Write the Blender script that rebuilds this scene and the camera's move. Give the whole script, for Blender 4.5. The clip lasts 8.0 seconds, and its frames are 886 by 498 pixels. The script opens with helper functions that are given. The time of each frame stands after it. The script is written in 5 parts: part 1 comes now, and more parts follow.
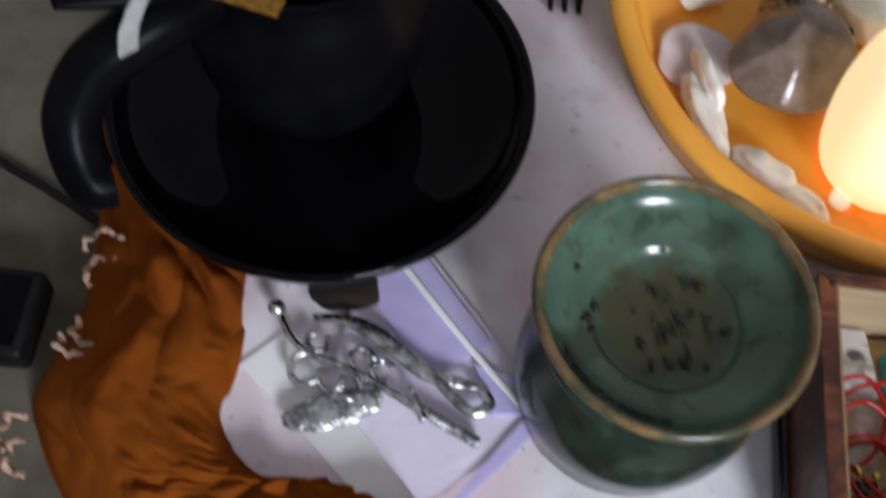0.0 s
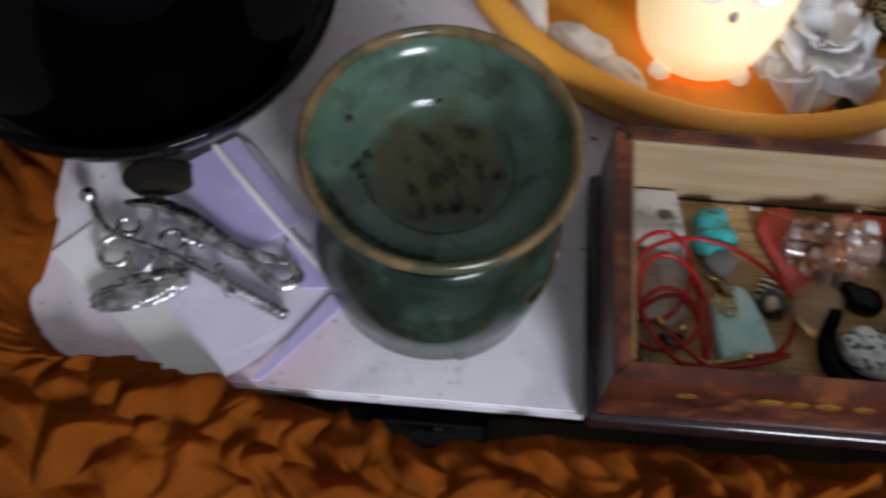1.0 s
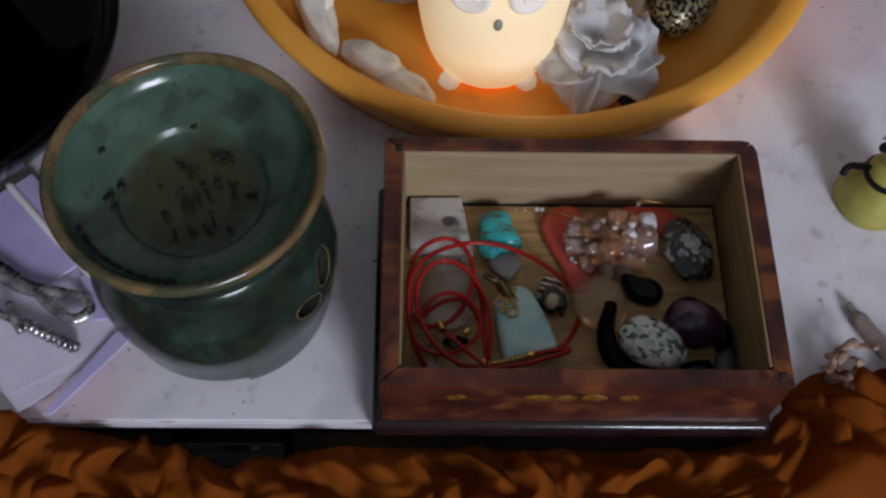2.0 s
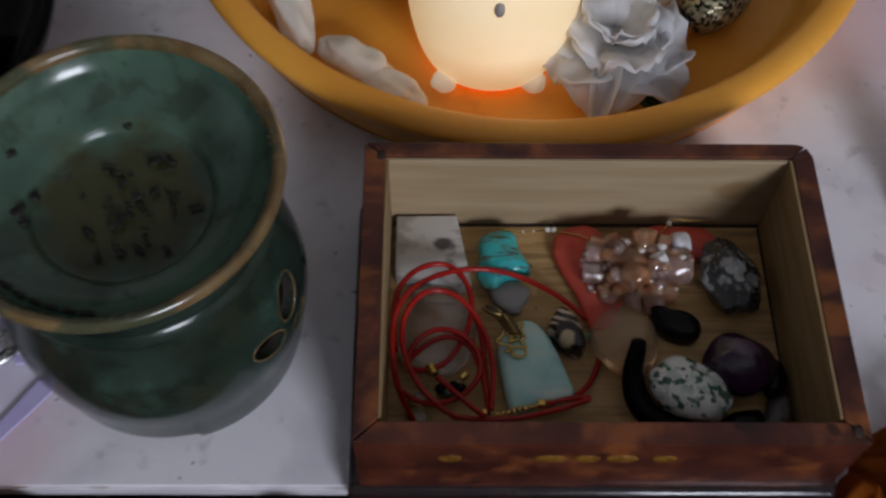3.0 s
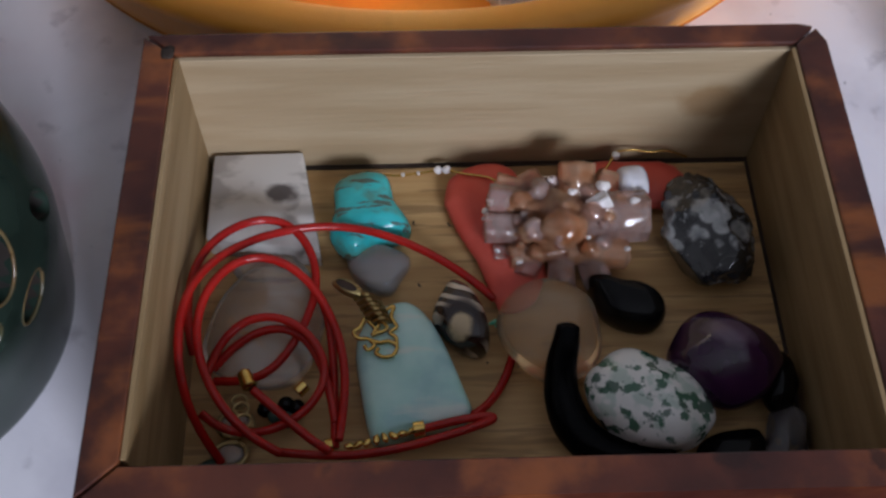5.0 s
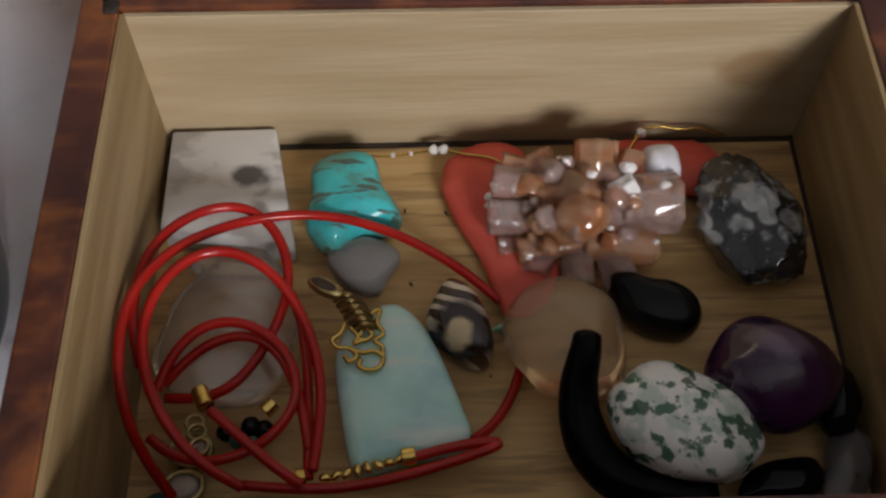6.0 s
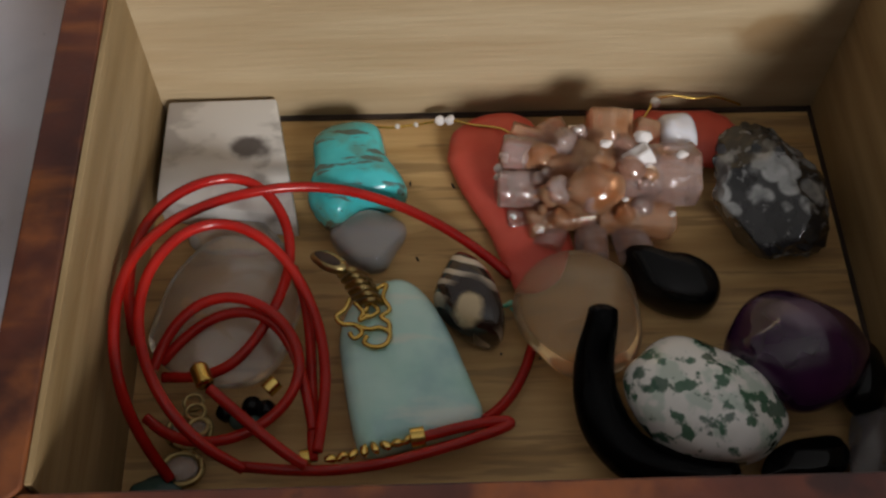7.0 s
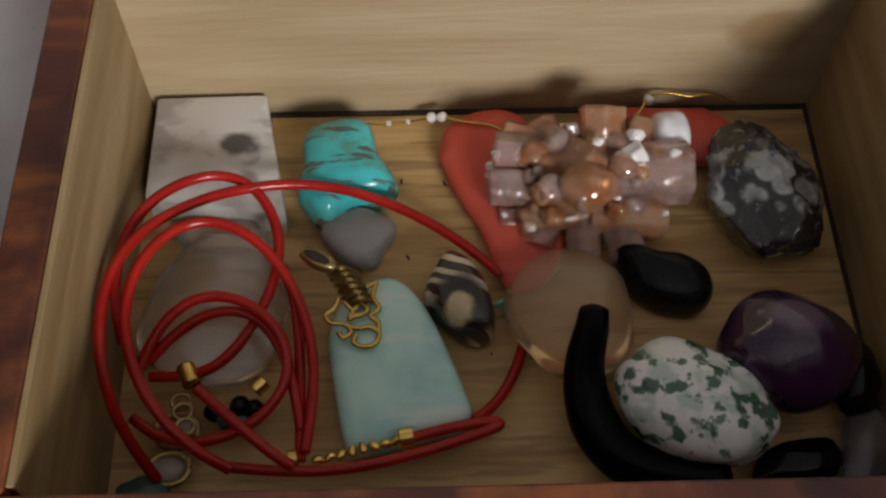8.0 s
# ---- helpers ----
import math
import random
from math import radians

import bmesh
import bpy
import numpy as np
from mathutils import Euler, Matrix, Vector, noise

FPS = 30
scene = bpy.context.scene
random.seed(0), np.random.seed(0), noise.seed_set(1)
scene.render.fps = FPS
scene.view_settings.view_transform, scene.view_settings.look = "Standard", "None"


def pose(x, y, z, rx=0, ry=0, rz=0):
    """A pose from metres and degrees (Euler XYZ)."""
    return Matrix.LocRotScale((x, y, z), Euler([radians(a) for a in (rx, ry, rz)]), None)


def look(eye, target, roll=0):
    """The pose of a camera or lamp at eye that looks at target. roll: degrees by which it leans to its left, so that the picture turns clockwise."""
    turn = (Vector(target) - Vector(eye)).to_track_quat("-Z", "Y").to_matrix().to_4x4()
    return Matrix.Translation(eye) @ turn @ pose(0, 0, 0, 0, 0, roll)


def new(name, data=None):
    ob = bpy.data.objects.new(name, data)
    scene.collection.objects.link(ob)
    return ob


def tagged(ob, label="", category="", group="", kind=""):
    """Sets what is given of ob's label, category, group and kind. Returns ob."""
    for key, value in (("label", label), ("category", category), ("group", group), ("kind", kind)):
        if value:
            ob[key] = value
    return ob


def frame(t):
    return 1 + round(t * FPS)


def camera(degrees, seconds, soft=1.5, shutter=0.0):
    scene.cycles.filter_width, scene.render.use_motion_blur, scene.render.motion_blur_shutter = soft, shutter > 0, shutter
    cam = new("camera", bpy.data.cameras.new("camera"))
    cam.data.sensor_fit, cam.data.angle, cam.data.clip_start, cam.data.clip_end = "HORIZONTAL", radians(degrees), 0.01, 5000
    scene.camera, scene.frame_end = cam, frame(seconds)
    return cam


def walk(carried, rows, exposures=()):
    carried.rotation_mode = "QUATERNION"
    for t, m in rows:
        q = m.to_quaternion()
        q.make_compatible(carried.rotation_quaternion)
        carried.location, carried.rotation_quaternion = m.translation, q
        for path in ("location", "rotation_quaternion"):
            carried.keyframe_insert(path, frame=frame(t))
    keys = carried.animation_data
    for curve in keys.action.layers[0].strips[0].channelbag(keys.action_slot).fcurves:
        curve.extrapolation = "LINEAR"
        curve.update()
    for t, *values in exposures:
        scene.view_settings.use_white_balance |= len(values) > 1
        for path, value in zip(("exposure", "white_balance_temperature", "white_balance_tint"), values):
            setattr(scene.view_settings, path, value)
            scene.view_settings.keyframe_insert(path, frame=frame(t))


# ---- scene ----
cam = camera(44.9, 8.0, soft=2.4, shutter=0.6)
PATH = [
    (0, (-0.162, -0.109, 0.479), (-0.183, 0.799, -1.303), 6.1),
    (0.5, (-0.121, -0.139, 0.461), (-0.146, 0.744, -1.333), 5.3),
    (1, (-0.067, -0.151, 0.457), (-0.087, 0.75, -1.329), 3.5),
    (1.5, (-0.007, -0.16, 0.463), (0.017, 0.788, -1.298), 2.8),
    (1.7, (0.009, -0.157, 0.47), (0.043, 0.77, -1.302), 2.7),
    (2.8, (0.025, -0.136, 0.414), (0.039, 0.855, -1.323), 0.8),
    (3, (0.026, -0.12, 0.389), (0.045, 0.885, -1.34), 1.2),
    (3.5, (0.042, -0.093, 0.325), (0.079, 0.907, -1.407), 3.3),
    (4, (0.055, -0.08, 0.29), (0.075, 0.956, -1.421), 1.1),
    (4.5, (0.065, -0.072, 0.277), (0.097, 0.948, -1.443), 1.1),
    (5, (0.069, -0.066, 0.258), (0.101, 0.97, -1.453), 0.3),
    (6.3, (0.071, -0.04, 0.214), (0.098, 0.973, -1.511), 0.4),
    (6.5, (0.07, -0.039, 0.211), (0.098, 0.959, -1.522), 0.6),
    (7, (0.068, -0.043, 0.212), (0.108, 0.969, -1.513), 0.7),
    (7.5, (0.07, -0.042, 0.211), (0.104, 0.973, -1.512), 0.5),
    (8, (0.07, -0.041, 0.211), (0.11, 0.959, -1.521), 0.9),
]
walk(cam, [(t, look(eye, target, roll)) for t, eye, target, roll in PATH],
     exposures=[(0, 0.46, 6400, 14), (0.5, 0.0, 6450, 14), (1, 0.02, 6400, 14), (1.5, -0.32, 6200, 15), (3, -0.62, 6350, 15), (3.5, -0.57, 6200, 14), (4, -0.2, 5900, 16), (4.5, -0.05, 5850, 17), (5, 0.02, 6000, 17), (6.5, 0.2, 7150, 13), (8, 0.2, 7150, 13)])

# ---- world, window light ----
world = bpy.data.worlds.new("sky")
scene.world = world
world.use_nodes = True
sky = world.node_tree.nodes.new("ShaderNodeTexSky")
sky.sky_type, sky.sun_disc = "NISHITA", False
sky.sun_elevation, sky.sun_rotation = radians(35), radians(60)
world.node_tree.links.new(sky.outputs[0], world.node_tree.nodes["Background"].inputs[0])
world.node_tree.nodes["Background"].inputs[1].default_value = 0.1


def window_lamp(name, eye, target, w, h, power, colour):
    lamp = bpy.data.lights.new(name, "AREA")
    lamp.shape, lamp.size, lamp.size_y, lamp.energy, lamp.color = "RECTANGLE", w, h, power, colour
    ob = new(name, lamp)
    ob.matrix_world = look(eye, target)
    return ob


window_lamp("window_light", (0.95, -1.97, 1.08), (0.2, 0.0, 0.0), 0.7, 0.7, 57, (0.86, 0.92, 1.0))


# ---- materials ----
def mat(name, c1, c2=None, scale=60, rough=0.5, metal=0.0, bump=0.0, bscale=400, trans=0.0, ior=1.45, emit=None,
        power=0.0, stretch=(1, 1, 1), lo=0.35, hi=0.65, coat=0.0, sss=0.0, rvar=0.1, alpha=1.0, detail=5, spec=0.5):
    m = bpy.data.materials.new(name)
    m.use_nodes = True
    nt = m.node_tree
    b = nt.nodes["Principled BSDF"]
    tc = nt.nodes.new("ShaderNodeTexCoord")
    mp = nt.nodes.new("ShaderNodeMapping")
    mp.inputs["Scale"].default_value = stretch
    nt.links.new(tc.outputs["Object"], mp.inputs["Vector"])
    n = nt.nodes.new("ShaderNodeTexNoise")
    n.inputs["Scale"].default_value, n.inputs["Detail"].default_value = scale, detail
    nt.links.new(mp.outputs[0], n.inputs["Vector"])
    r = nt.nodes.new("ShaderNodeValToRGB")
    r.name = "ramp"
    r.color_ramp.elements[0].position, r.color_ramp.elements[1].position = lo, hi
    r.color_ramp.elements[0].color = (*c1, 1)
    r.color_ramp.elements[1].color = (*(c2 or c1), 1)
    nt.links.new(n.outputs["Fac"], r.inputs[0])
    nt.links.new(r.outputs[0], b.inputs["Base Color"])
    fine = nt.nodes.new("ShaderNodeTexNoise")
    fine.name = "fine"
    fine.inputs["Scale"].default_value, fine.inputs["Detail"].default_value = bscale, 4
    nt.links.new(mp.outputs[0], fine.inputs["Vector"])
    rr = nt.nodes.new("ShaderNodeMapRange")
    rr.inputs["To Min"].default_value, rr.inputs["To Max"].default_value = max(0.02, rough - rvar), min(1, rough + rvar)
    nt.links.new(fine.outputs["Fac"], rr.inputs[0])
    nt.links.new(rr.outputs[0], b.inputs["Roughness"])
    b.inputs["Metallic"].default_value = metal
    b.inputs["IOR"].default_value = ior
    b.inputs["Transmission Weight"].default_value = trans
    b.inputs["Coat Weight"].default_value = coat
    b.inputs["Specular IOR Level"].default_value = spec
    b.inputs["Alpha"].default_value = alpha
    if sss:
        b.inputs["Subsurface Weight"].default_value = sss
        b.inputs["Subsurface Radius"].default_value = (0.006, 0.005, 0.004)
        b.inputs["Subsurface Scale"].default_value = 1.0
    if bump:
        bp = nt.nodes.new("ShaderNodeBump")
        bp.inputs["Strength"].default_value, bp.inputs["Distance"].default_value = bump, 0.001
        nt.links.new(fine.outputs["Fac"], bp.inputs["Height"])
        nt.links.new(bp.outputs[0], b.inputs["Normal"])
    if emit:
        b.inputs["Emission Color"].default_value = (*emit, 1)
        b.inputs["Emission Strength"].default_value = power
    return m


def layer(m, colour, scale, lo, hi, kind="noise", stretch=(1, 1, 1), amount=1.0, seed=0.0):
    """Lays a second colour over a material where a texture passes lo to hi: blotches, specks, veins or bands."""
    nt = m.node_tree
    b = nt.nodes["Principled BSDF"]
    old = b.inputs["Base Color"].links[0].from_socket
    tc = nt.nodes.new("ShaderNodeTexCoord")
    mp = nt.nodes.new("ShaderNodeMapping")
    mp.inputs["Scale"].default_value, mp.inputs["Location"].default_value = stretch, (seed, seed * 0.7, seed * 1.3)
    nt.links.new(tc.outputs["Object"], mp.inputs["Vector"])
    if kind == "noise":
        x = nt.nodes.new("ShaderNodeTexNoise")
        x.inputs["Detail"].default_value = 4
        out = "Fac"
    elif kind == "cells":
        x = nt.nodes.new("ShaderNodeTexVoronoi")
        out = "Distance"
    elif kind == "veins":
        x = nt.nodes.new("ShaderNodeTexVoronoi")
        x.feature = "DISTANCE_TO_EDGE"
        out = "Distance"
    else:
        x = nt.nodes.new("ShaderNodeTexWave")
        x.bands_direction = "DIAGONAL"
        x.inputs["Distortion"].default_value, x.inputs["Detail"].default_value = 4.5, 2
        x.inputs["Detail Scale"].default_value = 0.8
        out = "Fac"
    x.inputs["Scale"].default_value = scale
    if kind == "veins":
        w = nt.nodes.new("ShaderNodeTexNoise")
        w.inputs["Scale"].default_value = scale * 1.5
        a = nt.nodes.new("ShaderNodeMixRGB")
        a.inputs[0].default_value = 0.012 * 60 / scale
        nt.links.new(mp.outputs[0], a.inputs[1])
        nt.links.new(w.outputs["Color"], a.inputs[2])
        nt.links.new(a.outputs[0], x.inputs["Vector"])
    else:
        nt.links.new(mp.outputs[0], x.inputs["Vector"])
    rg = nt.nodes.new("ShaderNodeMapRange")
    rg.interpolation_type = "SMOOTHSTEP"
    rg.inputs["From Min"].default_value, rg.inputs["From Max"].default_value = lo, hi
    rg.inputs["To Max"].default_value = amount
    nt.links.new(x.outputs[out], rg.inputs[0])
    mx = nt.nodes.new("ShaderNodeMixRGB")
    mx.inputs[2].default_value = (*colour, 1)
    nt.links.new(rg.outputs[0], mx.inputs[0])
    nt.links.new(old, mx.inputs[1])
    nt.links.new(mx.outputs[0], b.inputs["Base Color"])
    return m


def spot(m, colour, centre, size, amount=1.0, ragged=60):
    """A ragged patch at a place on the thing: stains, and the amethyst's painted reflection."""
    nt = m.node_tree
    b = nt.nodes["Principled BSDF"]
    old = b.inputs["Base Color"].links[0].from_socket
    tc = nt.nodes.new("ShaderNodeTexCoord")
    no = nt.nodes.new("ShaderNodeTexNoise")
    no.inputs["Scale"].default_value = ragged
    nt.links.new(tc.outputs["Object"], no.inputs["Vector"])
    sb = nt.nodes.new("ShaderNodeVectorMath")
    sb.operation = "SUBTRACT"
    sb.inputs[1].default_value = centre
    nt.links.new(tc.outputs["Object"], sb.inputs[0])
    dv = nt.nodes.new("ShaderNodeVectorMath")
    dv.operation = "DIVIDE"
    dv.inputs[1].default_value = size
    nt.links.new(sb.outputs[0], dv.inputs[0])
    ln = nt.nodes.new("ShaderNodeVectorMath")
    ln.operation = "LENGTH"
    nt.links.new(dv.outputs[0], ln.inputs[0])
    ad = nt.nodes.new("ShaderNodeMath")
    nt.links.new(ln.outputs["Value"], ad.inputs[0])
    nt.links.new(no.outputs["Fac"], ad.inputs[1])
    rg = nt.nodes.new("ShaderNodeMapRange")
    rg.interpolation_type = "SMOOTHSTEP"
    rg.inputs["From Min"].default_value, rg.inputs["From Max"].default_value = 1.55, 1.0
    rg.inputs["To Max"].default_value = amount
    nt.links.new(ad.outputs[0], rg.inputs[0])
    mx = nt.nodes.new("ShaderNodeMixRGB")
    mx.inputs[2].default_value = (*colour, 1)
    nt.links.new(rg.outputs[0], mx.inputs[0])
    nt.links.new(old, mx.inputs[1])
    nt.links.new(mx.outputs[0], b.inputs["Base Color"])
    return m


M_wall = mat("wall_paint", (0.6, 0.58, 0.56), (0.65, 0.63, 0.61), 3, 0.9, bump=0.1, bscale=120)
M_ceiling = mat("ceiling_paint", (0.8, 0.8, 0.8), (0.86, 0.86, 0.86), 3, 0.9)
M_carpet = mat("carpet", (0.085, 0.074, 0.054), (0.14, 0.122, 0.09), 30, 0.95, bump=0.8, bscale=700)
M_frame = mat("window_paint", (0.7, 0.7, 0.68), (0.78, 0.78, 0.76), 20, 0.5)
M_board = mat("board_paint", (0.78, 0.75, 0.8), (0.86, 0.83, 0.86), 14, 0.42, bump=0.15, bscale=180, lo=0.3, hi=0.7)
layer(M_board, (0.68, 0.46, 0.51), 9, 0.46, 0.62, amount=0.6, seed=0.4)
layer(M_board, (0.45, 0.43, 0.49), 24, 0.5, 0.72, amount=0.42, seed=1.1)
layer(M_board, (0.33, 0.3, 0.34), 85, 0.6, 0.75, amount=0.45, seed=4.1)
layer(M_board, (0.1, 0.09, 0.1), 160, 0.7, 0.76, amount=0.8, seed=2.3)
M_edge = mat("worn_edging", (0.5, 0.48, 0.52), (0.66, 0.64, 0.68), 60, 0.5, stretch=(0.4, 1, 1))
layer(M_edge, (0.2, 0.14, 0.08), 70, 0.58, 0.66, stretch=(0.35, 1, 1), amount=0.9, seed=2.0)
M_support = mat("support_wood", (0.012, 0.009, 0.007), (0.03, 0.02, 0.014), 40, 0.5, stretch=(0.3, 4, 4))
M_veneer = mat("mahogany_veneer", (0.034, 0.009, 0.007), (0.098, 0.026, 0.014), 45, 0.38, stretch=(1, 1, 1), bump=0.2, bscale=260, coat=0.15)
layer(M_veneer, (0.3, 0.09, 0.024), 62, 0.52, 0.75, amount=0.6, seed=3.0)
layer(M_veneer, (0.018, 0.006, 0.005), 90, 0.62, 0.72, amount=0.8, seed=5.0)
M_veneer_side = M_veneer.copy()
M_veneer_side.name = "flamed_mahogany_veneer"
layer(M_veneer_side, (0.36, 0.11, 0.02), 34, 0.5, 0.66, stretch=(0.5, 2.2, 1), amount=0.45, seed=9.0)
M_plinth = mat("dark_lacquer", (0.012, 0.007, 0.009), (0.025, 0.014, 0.014), 60, 0.22, coat=0.4, bump=0.1)
M_gold_paint = mat("gold_paint", (0.34, 0.17, 0.02), (0.16, 0.07, 0.01), 300, 0.4, metal=0.4)
M_pale = mat("pale_wood", (0.335, 0.238, 0.132), (0.395, 0.297, 0.178), 30, 0.6, stretch=(0.6, 6, 6), bump=0.25, bscale=120)
layer(M_pale, (0.29, 0.2, 0.11), 14, 0.56, 0.75, stretch=(0.4, 5, 5), amount=0.4, seed=1.0)
M_back = M_pale.copy()
M_back.name = "pale_wood_stained"
spot(M_back, (0.2, 0.1, 0.03), (0.145, 0.11, 0.036), (0.01, 0.02, 0.009), 0.6, 120)
# side linings: ochre wood, with the side walls' shade mixed into the colour
M_side = mat("shaded_ochre_wood", (0.23, 0.145, 0.06), (0.33, 0.225, 0.11), 30, 0.6, stretch=(6, 0.6, 6), bump=0.25, bscale=120)
M_bottom = mat("box_floor_wood", (0.46, 0.27, 0.1), (0.64, 0.41, 0.18), 35, 0.55, stretch=(0.5, 6, 6), bump=0.25, bscale=150)
layer(M_bottom, (0.2, 0.11, 0.045), 26, 0.54, 0.68, stretch=(0.5, 5, 5), amount=0.65, seed=3.0)
layer(M_bottom, (0.26, 0.15, 0.06), 110, 0.56, 0.66, stretch=(0.35, 4, 4), amount=0.6, seed=7.0)
M_groove = mat("old_glue_line", (0.02, 0.012, 0.008), (0.05, 0.03, 0.02), 100, 0.8)


# ---- mesh helpers ----
def finish(bm, name, material, smooth=True, auto=None):
    me = bpy.data.meshes.new(name)
    bmesh.ops.recalc_face_normals(bm, faces=bm.faces[:])
    bm.to_mesh(me)
    bm.free()
    if smooth:
        for p in me.polygons:
            p.use_smooth = True
        if auto:
            me.set_sharp_from_angle(angle=radians(auto))
    me.materials.append(material)
    return me


def whole(name, bm, material, label, category, loc=(0, 0, 0), rot=(0, 0, 0), group="", kind="", smooth=True, auto=None):
    ob = new(name, finish(bm, name, material, smooth, auto))
    ob.matrix_world = pose(*loc, *rot)
    return tagged(ob, label, category, group, kind)


def base(name, loc, label, category, group="", kind=""):
    ob = new(name)
    ob.empty_display_size = 0.02
    ob.location = loc
    return tagged(ob, label, category, group, kind)


def part(name, bm, material, parent, label="", smooth=True, auto=None):
    """Links a mesh built in world coordinates as a part of a thing or of a part."""
    ob = new(name, finish(bm, name, material, smooth, auto))
    ob.parent = parent
    w = Vector((0, 0, 0))
    p = parent
    while p:
        w += p.location
        p = p.parent
    ob.location = -w
    return tagged(ob, label)


def box_bm(x0, x1, y0, y1, z0, z1, bevel=0.0, seg=2):
    bm = bmesh.new()
    bmesh.ops.create_cube(bm, size=1)
    bmesh.ops.scale(bm, vec=(x1 - x0, y1 - y0, z1 - z0), verts=bm.verts)
    bmesh.ops.translate(bm, vec=((x0 + x1) / 2, (y0 + y1) / 2, (z0 + z1) / 2), verts=bm.verts)
    if bevel:
        bmesh.ops.bevel(bm, geom=bm.edges[:], offset=bevel, segments=seg, affect="EDGES", profile=0.5)
    return bm


def prism_bm(pts, z0, z1, bevel=0.0, seg=2):
    """A flat-sided slab over a plan outline."""
    bm = bmesh.new()
    low = [bm.verts.new((x, y, z0)) for x, y in pts]
    top = [bm.verts.new((x, y, z1)) for x, y in pts]
    bm.faces.new(low[::-1])
    bm.faces.new(top)
    for i in range(len(pts)):
        j = (i + 1) % len(pts)
        bm.faces.new((low[i], low[j], top[j], top[i]))
    if bevel:
        bmesh.ops.bevel(bm, geom=bm.edges[:], offset=bevel, segments=seg, affect="EDGES", profile=0.5)
    return bm


def lathe_bm(profile, centre=(0, 0, 0), steps=96, wobble=0.0, closed=False):
    bm = bmesh.new()
    rings = []
    for r, z in profile:
        if r < 1e-6:
            rings.append([bm.verts.new((centre[0], centre[1], centre[2] + z))])
        else:
            rings.append([bm.verts.new((centre[0] + r * (1 + wobble * math.sin(3 * a + z * 40)) * math.cos(a),
                                        centre[1] + r * (1 + wobble * math.cos(2 * a + z * 30)) * math.sin(a), centre[2] + z))
                          for a in (2 * math.pi * k / steps for k in range(steps))])
    pairs = list(zip(rings, rings[1:])) + ([(rings[-1], rings[0])] if closed else [])
    for a, b in pairs:
        for k in range(steps):
            j = (k + 1) % steps
            if len(a) == 1 and len(b) == 1:
                continue
            if len(a) == 1:
                bm.faces.new((a[0], b[k], b[j]))
            elif len(b) == 1:
                bm.faces.new((a[k], a[j], b[0]))
            else:
                bm.faces.new((a[k], a[j], b[j], b[k]))
    return bm


def smooth_profile(pts, n=6):
    """Catmull-Rom through the points."""
    out = []
    p = [Vector(q) for q in pts]
    for i in range(len(p) - 1):
        a, b, c, d = p[max(i - 1, 0)], p[i], p[i + 1], p[min(i + 2, len(p) - 1)]
        for k in range(n):
            t = k / n
            out.append(0.5 * ((2 * b) + (c - a) * t + (2 * a - 5 * b + 4 * c - d) * t * t + (3 * b - a - 3 * c + d) * t ** 3))
    out.append(p[-1])
    return out


def tube_bm(pts, r, n=8, sides=10, taper=None, bm=None, flat=1.0):
    path = smooth_profile(pts, n)
    bm = bm or bmesh.new()
    rings = []
    up = Vector((0, 0, 1))
    for i, p in enumerate(path):
        d = (path[min(i + 1, len(path) - 1)] - path[max(i - 1, 0)]).normalized()
        side = d.cross(up)
        side = side.normalized() if side.length > 1e-4 else Vector((1, 0, 0))
        nor = side.cross(d).normalized()
        rad = r * (taper(i / (len(path) - 1)) if taper else 1)
        rings.append([bm.verts.new(p + side * math.cos(a) * rad + nor * math.sin(a) * rad * flat)
                      for a in (2 * math.pi * k / sides for k in range(sides))])
    for a, b in zip(rings, rings[1:]):
        for k in range(sides):
            j = (k + 1) % sides
            bm.faces.new((a[k], a[j], b[j], b[k]))
    bm.faces.new(rings[0][::-1])
    bm.faces.new(rings[-1])
    return bm


def lump_bm(size, seed=0, rough=0.12, freq=1.3, power=2.0, sub=4, facets=0, at=(0, 0, 0), turn=(0, 0, 0), fine=0.0):
    """A worn stone: an ellipsoid drawn towards a box (power) or cut by flat facets, with uneven swellings."""
    bm = bmesh.new()
    bmesh.ops.create_icosphere(bm, subdivisions=sub, radius=1)
    rnd = random.Random(seed)
    cuts = []
    for _ in range(facets):
        d = Vector((rnd.uniform(-1, 1), rnd.uniform(-1, 1), rnd.uniform(-1, 1))).normalized()
        cuts.append((d, rnd.uniform(0.68, 0.88)))
    off = Vector((seed * 3.7, seed * 1.9, seed * 5.3))
    m = pose(*at, *turn)
    for v in bm.verts:
        d = v.co.normalized()
        k = (abs(d.x) ** power + abs(d.y) ** power + abs(d.z) ** power) ** (-1 / power)
        p = d * k * (1 + rough * noise.noise(d * freq + off) * 2 + fine * noise.noise(d * 6 + off))
        for c, h in cuts:
            e = p.dot(c) - h
            if e > 0:
                p -= c * e * 0.94
        v.co = m @ Vector((p.x * size[0] / 2, p.y * size[1] / 2, p.z * size[2] / 2))
    return bm


def merge(bms):
    out = bmesh.new()
    for b in bms:
        me = bpy.data.meshes.new("tmp")
        b.to_mesh(me)
        b.free()
        out.from_mesh(me)
        bpy.data.meshes.remove(me)
    return out


